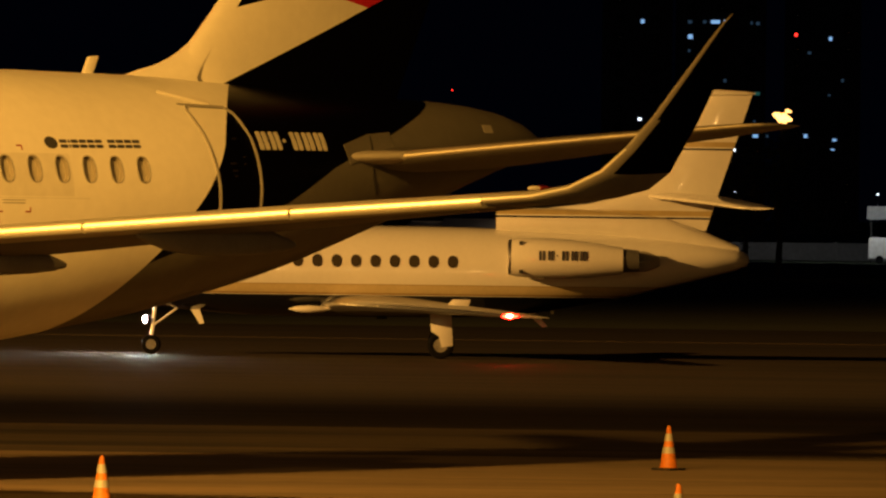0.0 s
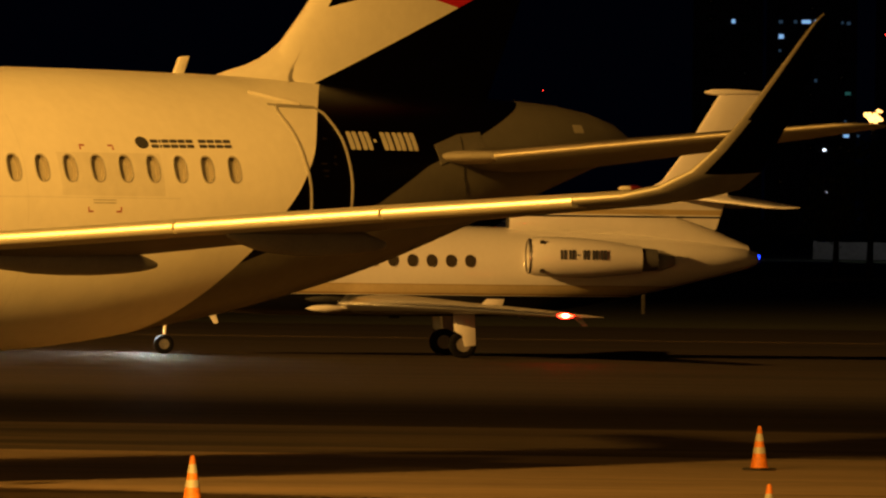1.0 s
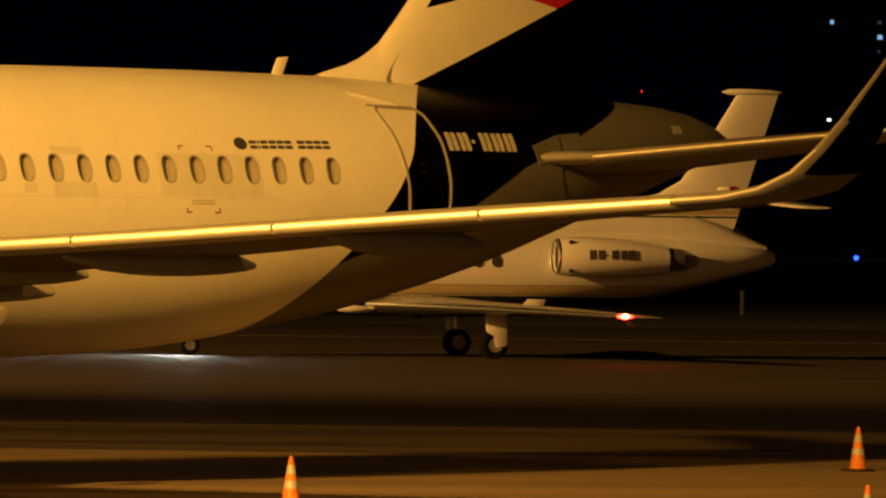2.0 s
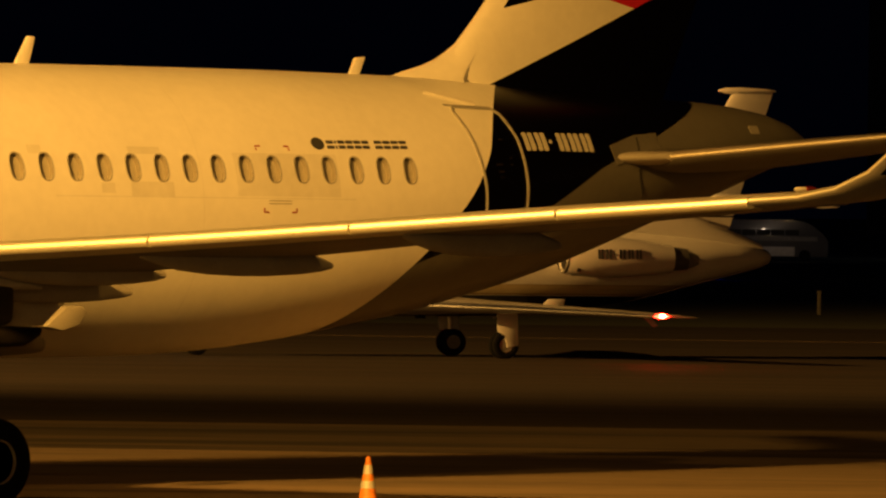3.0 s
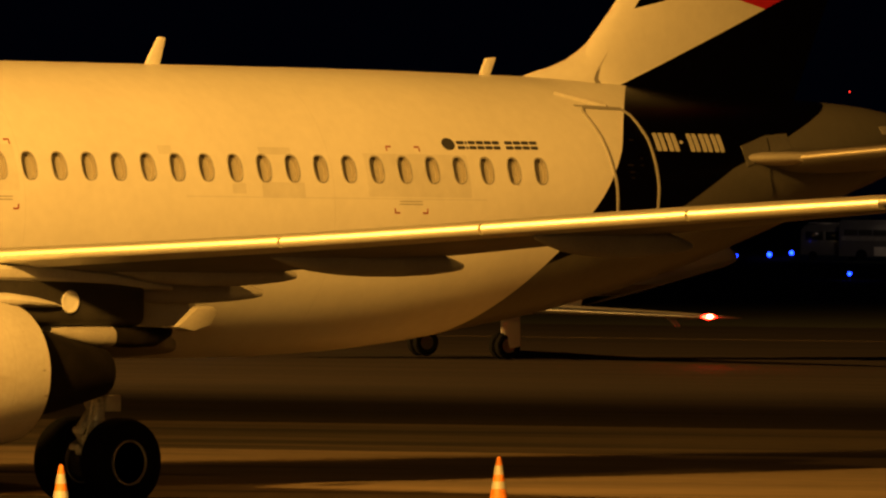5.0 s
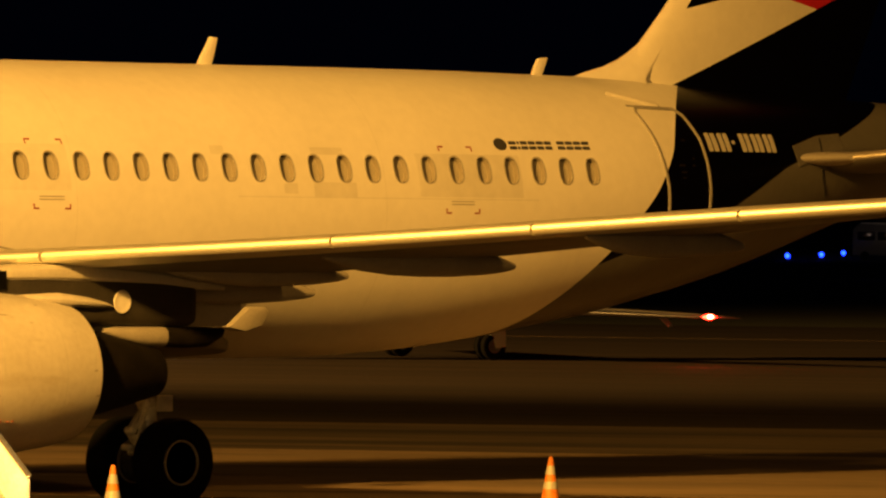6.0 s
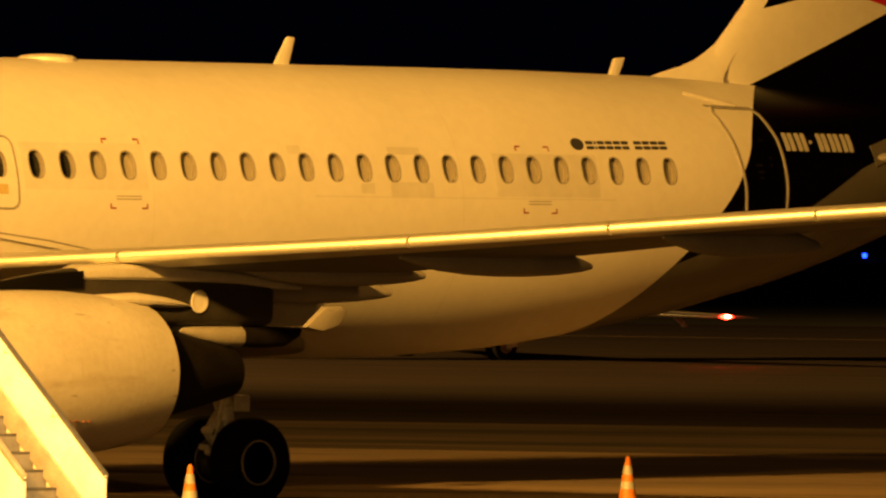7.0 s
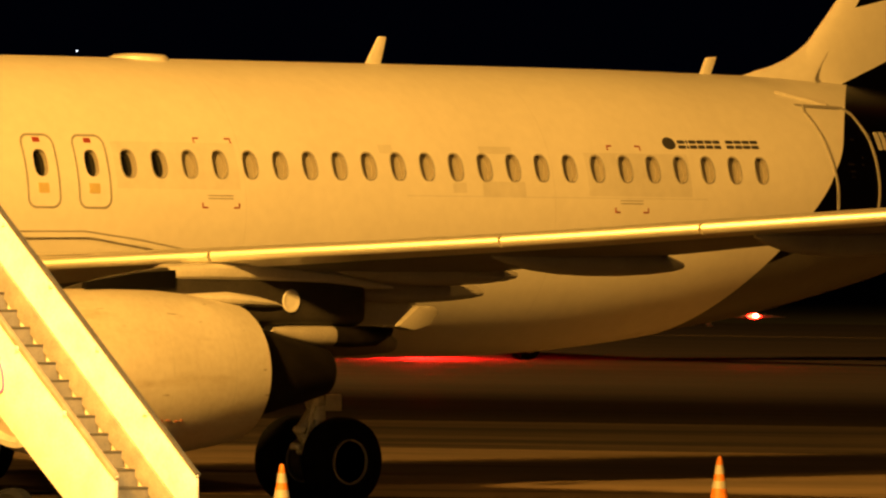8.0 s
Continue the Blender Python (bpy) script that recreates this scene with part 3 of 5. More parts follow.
    # wings
    RISE = [(0.0, 2.93, 0.08), (1.975, 3.05, 0.075), (5.83, 3.31, 0.06), (9.35, 3.55, 0.065), (14.1, 3.95, 0.09), (16.3, 4.13, 0.10)]  # y, leading edge height, thickness
    LE = lambda y: (12.0 + math.tan(radians(27.3)) * (y - 1.975), smooth_table(RISE, y)[0])
    def te_x(y):
        return 18.75 if y < 6.4 else 18.75 + (y - 6.4) * 0.243
    for s in (-1, 1):
        def station(y):
            x, z = LE(y)
            c = te_x(y) - x
            return foil((x, s * y, z), c, smooth_table(RISE, y)[1], (0, 0, 1), 0.0, 4.0 - 3.2 * min(1, y / 15))
        ys = [1.2, 1.975, 3.2, 4.6, 6.4, 7.8, 9.35, 11.7, 14.0, 15.2, 16.3]
        wing = part("wing", loft([station(y) for y in ys], mat_of=lambda i, j: 0), m_wing, plane, "grey swept wing with bright slats")
        # slats: the front of the section, a finger proud, with a gap between neighbours
        for a, b in ((2.4, 5.84), (5.88, 9.33), (9.36, 11.69), (11.72, 14.08), (14.11, 16.28)):
            rows = []
            for y in (a, (a + b) / 2, b):
                o = station(y)
                x, z = LE(y)
                r, z = 0.08, z - 0.02
                arc = [Vector((x + r - 0.03 - r * math.cos(radians(a)), s * y, z + r * math.sin(radians(a)))) for a in range(75, -91, -15)]
                rows.append([o[7] + Vector((0, 0, 0.012)), o[8] + Vector((0, 0, 0.012))] + arc + [o[16] - Vector((0, 0, 0.012)), o[17] - Vector((0, 0, 0.012))])
            part("slat", loft(rows), m_slat, wing, "bright bare metal slat")
        # trailing-edge flaps and aileron, hung a finger below the skin
        for nm, a, b, fr in (("flap", 2.3, 6.3, 0.26), ("flap", 6.45, 12.9, 0.26), ("aileron", 13.0, 15.9, 0.25)):
            rows = []
            for y in (a, (a + b) / 2, b):
                o = station(y)
                n0, n1 = o[0], o[12]
                c = (n0 - n1).x * fr
                rows.append(foil((n0.x - c, s * y, n0.z + 0.07 * c), c * 1.02, 0.1, (0, 0, 1), 0.0, 4))
            part(nm, loft(rows), m_wing, wing)
        # sharklet
        st = [station(16.3)]
        path = [(16.3, 19.35, 4.13, 1.68), (16.75, 19.74, 4.18, 1.6), (17.02, 20.11, 4.285, 1.5), (17.2, 20.52, 4.5, 1.28), (17.33, 20.82, 4.78, 1.06), (17.47, 21.14, 5.15, 0.88), (17.65, 21.49, 5.66, 0.68), (17.80, 21.81, 6.12, 0.48), (17.87, 22.0, 6.36, 0.3), (17.88, 22.16, 6.47, 0.1)]
        rows = []
        for i, (y, x, z, c) in enumerate(path):
            y0, x0, z0, _ = path[max(0, i - 1)]
            y1, x1, z1, _ = path[min(len(path) - 1, i + 1)]
            d = Vector((0, s * (y1 - y0), z1 - z0)).normalized()
            up = Vector((0, -d.z * s, d.y * s))
            rows.append(foil((x, s * y, z), c, 0.11 if i < 4 else 0.10, up))
        part("sharklet", loft(rows, mat_of=lambda i, j: 2 if 9 <= j <= 13 and i < 4 else 1 if 9 <= j <= (16 if i < 5 else 15) or i < 3 else 0), [m_indigo, m_tan, m_slat], wing, "upturned wingtip with a dark face")
        part("wingtip_light", turned([(-0.04, 0.01), (0, 0.03), (0.14, 0.032), (0.26, 0.01)], (19.85, s * 16.65, 4.275), "x", 12), m_white, wing)
        part("wingtip_lens", turned([(0, 0.034), (0.1, 0.036), (0.2, 0.01)], (20.0, s * 16.67, 4.28), "x", 12), m_redlens, wing, "unlit red wingtip lens")
        # flap track fairings
        for y, dx, dz, wd, nose in ((5.0, -0.22, -0.4, 0.15, 0), (6.05, -0.62, -0.16, 0.2, 0), (8.55, 0.0, 0.0, 0.2, 0), (12.1, 0.62, 0.30, 0.17, 0.55)):
            rg = []
            for x, top, low, k in ((16.4, 3.35, 3.31, 0.15), (16.7, 3.38, 3.23, 0.55), (17.1, 3.41, 3.15, 0.85), (17.55, 3.43, 3.105, 0.97), (18.05, 3.45, 3.085, 1.0), (18.6, 3.45, 3.085, 0.98), (19.15, 3.44, 3.11, 0.9), (19.5, 3.335, 3.145, 0.78), (19.66, 3.28, 3.175, 0.66)):
                rg.append(ring((x + dx + nose * max(0.0, 1 - (x - 16.4) / 2.2), s * y, (top + low) / 2 + dz), (0, 1, 0), (0, 0, 1), wd * k, (top - low) / 2, 20, 2.6))
            part("flap_fairing", loft(rg), m_fairing, wing, "grey canoe-shaped flap fairing with a blunt tail")
        engine(plane, s)
        main_gear(plane, s)
    # nose gear
    ng = part("nose_gear", tube([(5.0, 0, 2.0), (5.07, 0, 0.4)], 0.09), m_steel, plane)
    for y in (-0.25, 0.25):
        wheel(ng, (5.07, y, 0.38), 0.38, 0.22)
    return plane


def skinned(s, x, z):
    p = skin(x, z, 0.0)
    return Vector((p.x, s * -p.y if s > 0 else p.y, p.z))


def wheel(parent, at, r, w, hub=None):
    x, y, z = at
    k = w / 2
    t = part("wheel", turned([(-k * 0.72, r * 0.52), (-k * 0.95, r * 0.62), (-k, r * 0.8), (-k * 0.82, r * 0.95), (-k * 0.4, r), (k * 0.4, r), (k * 0.82, r * 0.95), (k, r * 0.8), (k * 0.95, r * 0.62), (k * 0.72, r * 0.52)], (x, y, z), "y", 40), m_tyre, parent, "black rubber tyre")
    part("hub", turned([(-k * 0.5, r * 0.1), (-k * 0.55, r * 0.3), (-k * 0.72, r * 0.5), (k * 0.72, r * 0.5), (k * 0.55, r * 0.3), (k * 0.5, r * 0.1)], (x, y, z), "y", 32), hub or m_dark, t)
    for sd in (-1, 1):
        part("rim", turned([(sd * k * 0.74, r * 0.47), (sd * k * 0.86, r * 0.475), (sd * k * 0.86, r * 0.505), (sd * k * 0.74, r * 0.51)], (x, y, z), "y", 32), m_rim, t, "pale wheel rim ring")
    return t


def engine(plane, s):
    y, z = s * 5.75, 1.83
    prof = [(10.98, 0.80), (10.9, 0.86), (10.92, 0.93), (11.1, 1.0), (11.6, 1.055), (12.3, 1.075), (13.0, 1.06), (13.6, 1.01), (14.1, 0.94), (14.39, 0.885), (14.39, 0.86), (14.0, 0.87), (13.2, 0.86), (12.2, 0.84), (11.4, 0.80)]
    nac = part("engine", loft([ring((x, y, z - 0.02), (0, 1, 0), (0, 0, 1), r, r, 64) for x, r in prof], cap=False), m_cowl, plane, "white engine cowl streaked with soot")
    part("fan_face", turned([(11.5, 0.8), (11.52, 0.3), (11.2, 0.12), (11.15, 0.01)], (0, y, z - 0.02), "x", 40, cap=False), m_dark, nac)
    part("core_cowl", turned([(13.0, 0.8), (13.6, 0.72), (14.4, 0.62), (15.04, 0.53), (15.6, 0.41), (16.0, 0.315), (16.0, 0.285), (15.4, 0.27)], (0, y, z - 0.02), "x", 40), m_exhaust, nac, "dark sooty exhaust nozzle")
    part("exhaust_plug", turned([(15.4, 0.22), (15.75, 0.17), (15.92, 0.08), (15.95, 0.01)], (0, y, z - 0.02), "x", 24), m_exhaust, nac)
    part("cowl_strake", prism([(12.0, y + s * -0.78, z + 0.72), (13.1, y + s * -0.80, z + 0.70), (13.1, y + s * -1.0, z + 0.9), (12.5, y + s * -0.98, z + 0.9)], (0, 0.02, 0.02)), m_cowl, nac)
    if s < 0:
        for zz, xx, ww, tilt in ((-0.57, 12.46, 0.03, 0.0), (-0.59, 12.56, 0.012, 0.015), (-0.575, 12.66, 0.035, -0.01), (-0.585, 12.8, 0.025, -0.005), (-0.58, 12.88, 0.015, 0.0)):
            out = math.sqrt(1.076 ** 2 - zz * zz)
            part("cowl_notice", block((xx - ww, y - out - 0.006, z - 0.02 + zz - 0.012), (xx + ww, y - out + 0.05, z - 0.02 + zz + 0.012 + tilt), 0.003), m_notice, nac)
    # pylon: a deep slab from the cowl's back to the wing, and its long aft fairing
    rg = []
    for x, zt, zb, w in ((11.7, 2.88, 2.7, 0.05), (12.4, 3.02, 2.6, 0.16), (13.4, 3.16, 2.5, 0.2), (14.6, 3.2, 2.42, 0.22), (15.6, 3.1, 2.40, 0.22), (16.52, 2.98, 2.40, 0.2), (16.6, 2.96, 2.43, 0.17)):
        rg.append(ring((x, y, (zt + zb) / 2), (0, 1, 0), (0, 0, 1), w, (zt - zb) / 2, 24, 4))
    py = part("pylon", loft(rg), m_pylon, nac, "dark engine pylon")
    rg = [ring((x, y, zc), (0, 1, 0), (0, 0, 1), w, h, 20, 3) for x, zc, w, h in ((13.3, 3.07, 0.2, 0.08), (13.42, 3.08, 0.25, 0.11), (14.06, 3.085, 0.27, 0.115), (14.9, 3.085, 0.27, 0.135), (15.97, 3.02, 0.25, 0.09), (16.6, 2.94, 0.2, 0.07), (17.2, 2.9, 0.06, 0.03))]
    part("pylon_fairing", loft(rg), m_pale, py, "pale fairing between pylon and wing")
    rg = [ring((x, y, zc), (0, 1, 0), (0, 0, 1), w, h, 20, 2.4) for x, zc, w, h in ((13.5, 2.76, 0.24, 0.07), (14.2, 2.75, 0.34, 0.1), (14.7, 2.71, 0.33, 0.085), (15.0, 2.68, 0.29, 0.05), (15.12, 2.66, 0.25, 0.02))]
    part("cowl_fairing", loft(rg), m_cowl, py, "white tapered fairing behind the cowl")
    # added plate whose black stands in for the dark slot between cowl and wing
    part("slot_plate", prism([(11.85, y - 0.235, 2.87), (13.33, y - 0.235, 2.88), (13.33, y - 0.235, 3.11), (12.68, y - 0.235, 3.07), (11.85, y - 0.235, 2.95)], (0, 0.08, 0), 0.01), m_black, py, "black plate in place of the dark slot over the cowl")
    part("pressure_door", turned([(-0.012, 0.15), (-0.02, 0.14), (0, 0.001)], (15.28, y - 0.22, 2.72), "y", 24), m_white, py, "round pale pressure relief door")
    rg = [ring((x, y, zc), (0, 1, 0), (0, 0, 1), w, h, 20, 2.6) for x, zc, w, h in ((15.1, 2.36, 0.1, 0.04), (15.31, 2.32, 0.2, 0.09), (15.75, 2.275, 0.22, 0.14), (16.1, 2.27, 0.21, 0.14))]
    part("aft_fairing", loft(rg), m_tan, py, "pale rounded fairing under the pylon")
    rg = [ring((x, y, zc), (0, 1, 0), (0, 0, 1), w, h, 20, 3) for x, zc, w, h in ((16.1, 2.27, 0.2, 0.13), (16.5, 2.26, 0.2, 0.14), (16.87, 2.265, 0.17, 0.13), (17.15, 2.32, 0.1, 0.06), (17.22, 2.35, 0.04, 0.02))]
    part("heat_shield", loft(rg), m_exhaust, py, "blackened heat shield behind the pylon")


def main_gear(plane, s):
    y = s * 3.795
    g = part("main_gear", tube([(17.45, s * 3.7, 2.9), (17.6, s * 3.78, 1.5), (17.66, y, 1.3)], [0.15, 0.14, 0.13], 16), m_steel, plane, "pale steel main landing gear leg")
    part("piston", tube([(17.66, y, 1.35), (17.71, y, 0.56)], 0.085, 16), m_steel, g)
    part("axle", tube([(17.71, y - 0.62, 0.56), (17.71, y + 0.62, 0.56)], 0.075, 14), m_tread, g)
    part("torque_link", prism([(17.56, y - 0.05, 1.3), (17.3, y - 0.05, 0.98), (17.36, y - 0.05, 0.92), (17.62, y - 0.05, 1.16)], (0, 0.1, 0), 0.015), m_steel, g)
    part("torque_link", prism([(17.3, y - 0.05, 0.98), (17.6, y - 0.05, 0.6), (17.66, y - 0.05, 0.68), (17.37, y - 0.05, 1.0)], (0, 0.1, 0), 0.015), m_steel, g)
    part("brake_hose", tube([(17.5, y - 0.12, 1.4), (17.4, y - 0.16, 1.1), (17.5, y - 0.14, 0.8), (17.62, y - 0.12, 0.62)], 0.022, 8), m_steel, g)
    yd = s * 4.3
    part("gear_door", prism([(17.83, yd, 2.9), (19.2, yd, 2.9), (18.95, yd, 2.66), (18.58, yd, 2.37), (17.83, yd, 2.37)], (0, 0.05, 0), 0.012), m_pale, g, "pale gear leg door")
    part("leg_bracket", block((17.72, y - 0.16, 1.24), (17.98, y - 0.1, 1.46), 0.02), m_steel, g)
    part("hose_clamp", block((17.5, y - 0.2, 0.86), (17.62, y - 0.12, 0.96), 0.015), m_steel, g)
    part("axle_fitting", block((17.36, y - 0.2, 0.6), (17.5, y - 0.1, 0.72), 0.02), m_steel, g)
    part("collar", turned([(-0.1, 0.1), (-0.09, 0.125), (0.09, 0.125), (0.1, 0.1)], (17.66, y, 1.22), "z", 20), m_chrome, g, "polished collar on the strut")
    part("steering_bar", tube([(17.38, y - 0.14, 1.45), (17.52, y - 0.16, 1.47), (17.62, y - 0.12, 1.38)], 0.035, 10), m_chrome, g)
    for fx, fz, fr in ((17.3, 1.0, 0.05), (17.24, 0.78, 0.045), (17.36, 0.72, 0.055), (17.42, 0.9, 0.04), (17.46, 1.06, 0.045)):
        part("link_fitting", turned([(-0.09, fr * 0.6), (-0.07, fr), (0.07, fr), (0.09, fr * 0.6)], (fx, y - 0.08, fz), "y", 12), m_chrome, g)
    part("hydraulic_line", tube([(17.55, y - 0.15, 1.3), (17.36, y - 0.2, 1.02), (17.3, y - 0.18, 0.82), (17.42, y - 0.14, 0.66), (17.6, y - 0.1, 0.58)], 0.018, 8), m_chrome, g)
    part("side_stay", tube([(17.6, s * 3.7, 1.75), (17.5, s * 2.3, 2.4)], 0.06, 10), m_steel, g)
    for dy in (-0.465, 0.465):
        wheel(g, (17.71, y + dy, 0.585), 0.585, 0.42)
        part("brake", turned([(-0.06, 0.2), (-0.16, 0.24), (0.16, 0.24), (0.06, 0.2)], (17.71, y + dy * 0.55, 0.585), "y", 20), m_tread, g)


airliner()

# ---- the business jet that taxies behind ----
# Its own space: x aft from the main gear, y to its starboard, z up.


def business_jet():
    jet = empty("business_jet", "white business jet with a dark belly taxiing past", "airplane")
    JF = [(-11.2, 2.05, 1.95, 0.06), (-10.9, 2.35, 1.72, 0.32), (-10.0, 2.72, 1.42, 0.66), (-9.0, 3.1, 1.44, 0.93), (-8.0, 3.38, 1.36, 1.12), (-6.8, 3.5, 1.2, 1.22), (-5.0, 3.53, 1.08, 1.25), (0.0, 3.53, 1.08, 1.25),
          (1.5, 3.5, 1.12, 1.24), (3.0, 3.45, 1.3, 1.18), (4.5, 3.4, 1.58, 1.06), (6.0, 3.3, 1.95, 0.86), (7.2, 3.16, 2.26, 0.62), (7.9, 3.05, 2.44, 0.44), (8.2, 2.93, 2.55, 0.28), (8.28, 2.84, 2.64, 0.15)]
    rings = []
    xs = sorted(set([r[0] for r in JF] + [-10.5, -7.4, -6, -4, -3, -2, -1, 0.7, 2.2, 3.7, 5.2, 6.6]))
    for x in xs:
        t, b, w = smooth_table(JF, x)
        rings.append(ring((x, 0, (t + b) / 2), (0, 1, 0), (0, 0, 1), w, (t - b) / 2, 64))
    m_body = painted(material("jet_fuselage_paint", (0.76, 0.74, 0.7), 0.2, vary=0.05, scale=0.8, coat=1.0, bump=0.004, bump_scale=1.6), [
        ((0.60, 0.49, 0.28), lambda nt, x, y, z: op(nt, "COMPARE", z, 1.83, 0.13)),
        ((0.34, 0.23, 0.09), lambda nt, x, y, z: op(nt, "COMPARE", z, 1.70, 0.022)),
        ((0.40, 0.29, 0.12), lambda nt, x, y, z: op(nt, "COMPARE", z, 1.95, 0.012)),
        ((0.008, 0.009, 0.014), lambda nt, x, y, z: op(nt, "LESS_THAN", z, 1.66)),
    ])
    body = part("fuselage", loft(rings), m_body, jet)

    def side(x, z, off):
        t, b, w = smooth_table(JF, x)
        zc, h = (t + b) / 2, (t - b) / 2
        q = max(-0.99, min(0.99, (z - zc) / h))
        return Vector((x, -(w + off) * math.sqrt(1 - q * q), z))
    for i in range(11):
        x = -4.91 + 0.52 * i
        o = oval(x, 2.59, 0.13, 0.165, 18, 2.2)
        wdw = part("window", loft([[side(a, b, -0.03) for a, b in o], [side(a, b, 0.024) for a, b in o]]), m_jetpane, jet, "dark oval cabin window")
        o2 = oval(x, 2.59, 0.142, 0.177, 18, 2.2)
        part("window_frame", loft([[side(a, b, -0.03) for a, b in o2], [side(a, b, 0.003) for a, b in o2]]), m_jetwhite, wdw)
    part("windscreen", loft([[side(a, b, 0.004) for a, b in rounded(-9.3, -8.5, 2.62, 2.95, 0.08)], [side(a, b, -0.05) for a, b in rounded(-9.3, -8.5, 2.62, 2.95, 0.08)]]), m_glass, jet)
    # side engines
    for s in (-1, 1):
        y, z = s * 1.72, 2.74
        prof = [(1.86, 0.40), (1.78, 0.43), (1.80, 0.47), (2.0, 0.52), (2.6, 0.55), (3.4, 0.53), (4.2, 0.45), (4.85, 0.36), (4.85, 0.34), (4.2, 0.34)]
        e = part("engine", loft([ring((x, y, z - (x - 1.8) * 0.02), (0, 1, 0), (0, 0, 1), r, r, 36) for x, r in prof], cap=False), m_jetwhite, jet, "white rear engine pod")
        part("intake_lip", turned([(1.88, 0.40), (1.765, 0.43), (1.79, 0.475), (1.86, 0.485)], (0, y, z), "x", 36, cap=False), m_jetmetal, e, "polished intake lip")
        part("fan", turned([(2.15, 0.41), (2.2, 0.15), (2.0, 0.02)], (0, y, z), "x", 24, cap=False), m_dark, e)
        part("nozzle", turned([(4.75, 0.33), (5.0, 0.31), (5.28, 0.28), (5.28, 0.25), (4.9, 0.25)], (0, y, z - 0.06), "x", 28), m_stab, e, "dark exhaust nozzle")
        part("pylon", loft([foil((2.2, s * 1.0, 2.62), 3.6, 0.09, (0, 0, 1)), foil((2.5, s * 1.45, 2.66), 2.9, 0.09, (0, 0, 1))]), m_jetwhite, e)
        rg = [ring((x, s * 1.12, 2.66), (0, 1, 0), (0, 0, 1), w, h, 16) for x, w, h in ((4.2, 0.05, 0.1), (4.9, 0.2, 0.3), (5.5, 0.16, 0.27), (5.85, 0.03, 0.12))]
        part("exhaust_fairing", loft(rg), m_fairing, e, "soot-darkened fairing behind the nozzle")
        for xx, zz in ((2.12, 0.38), (2.12, -0.38)):
            part("vent", block((xx - 0.05, y + s * 0.36 - 0.06, z + zz - 0.05), (xx + 0.05, y + s * 0.36 + 0.06, z + zz + 0.05), 0.01), m_dark, e)
        if s < 0:
            x = 2.60
            for wd in (0.2, 0.2, 0.12, 0.22, 0.2, 0.2):
                z0, z1 = (2.67, 2.92) if wd > 0.15 else (2.77, 2.81)
                for a, b, c, d in ((x, x + wd * 0.34, z0, z1), (x + wd * 0.48, x + wd * 0.82, z0, z1)):
                    if wd < 0.15 and a > x:
                        continue
                    q = [(a, c), (b, c), (b, (c + d) / 2), (b, d), (a, d), (a, (c + d) / 2)]
                    pt = lambda u, v, o: Vector((u, y - math.sqrt(max(0.01, (0.552 - 0.05 * max(0, u - 3.0) + o) ** 2 - (v - z + 0.02) ** 2)), v))
                    part("registration_bar", loft([[pt(u, v, -0.03) for u, v in q], [pt(u, v, 0.008) for u, v in q]]), m_marking, e, "dark registration bar")
                x += wd + 0.03
    m_jetfin = painted(material("jet_fin_paint", (0.76, 0.74, 0.7), 0.22, vary=0.05, coat=1.0, bump=0.004, bump_scale=1.6), [
        ((0.008, 0.009, 0.014), lambda nt, x, y, z: op(nt, "COMPARE", z, 3.83, 0.025)),
        ((0.5, 0.4, 0.2), lambda nt, x, y, z: op(nt, "COMPARE", z, 3.96, 0.07)),
        ((0.5, 0.4, 0.2), lambda nt, x, y, z: op(nt, "COMPARE", z, 5.83, 0.07)),
        ((0.008, 0.009, 0.014), lambda nt, x, y, z: op(nt, "COMPARE", z, 5.70, 0.025)),
    ])
    # centre engine: intake on the spine, running back into the tail cone
    rg = []
    for x, zc, w, h in ((1.45, 3.66, 0.40, 0.34), (1.9, 3.68, 0.46, 0.38), (3.2, 3.68, 0.46, 0.40), (4.6, 3.62, 0.44, 0.42), (6.0, 3.4, 0.42, 0.45), (7.2, 3.1, 0.34, 0.34), (8.0, 2.9, 0.25, 0.2)):
        rg.append(ring((x, 0, zc), (0, 1, 0), (0, 0, 1), w, h, 28, 2.3))
    duct = part("centre_intake", loft(rg), m_jetfin, jet)
    part("intake_mouth", turned([(1.44, 0.33), (1.43, 0.01)], (0, 0, 3.66), "x", 24), m_dark, duct)
    # fin, its stripes and the tailplane
    st = [foil((x, 0, z), c, min(0.1, 0.34 / c), (0, 1, 0)) for z, x, c in ((3.5, 1.5, 5.62), (3.95, 1.6, 5.66), (4.05, 2.6, 4.7), (4.2, 3.9, 3.45), (4.45, 5.0, 2.42), (4.8, 5.62, 1.92), (5.6, 6.22, 1.58), (7.18, 7.18, 1.14), (7.24, 7.25, 1.05))]
    fin = part("fin", loft(st), m_jetfin, jet, "white fin with a dark stripe")
    part("fin_fairing", loft([ring((x, 0, 7.22), (0, 1, 0), (0, 0, 1), w, w * 0.9, 16) for x, w in ((6.75, 0.02), (6.95, 0.09), (7.4, 0.11), (8.1, 0.07), (8.4, 0.02))]), m_jetwhite, fin)
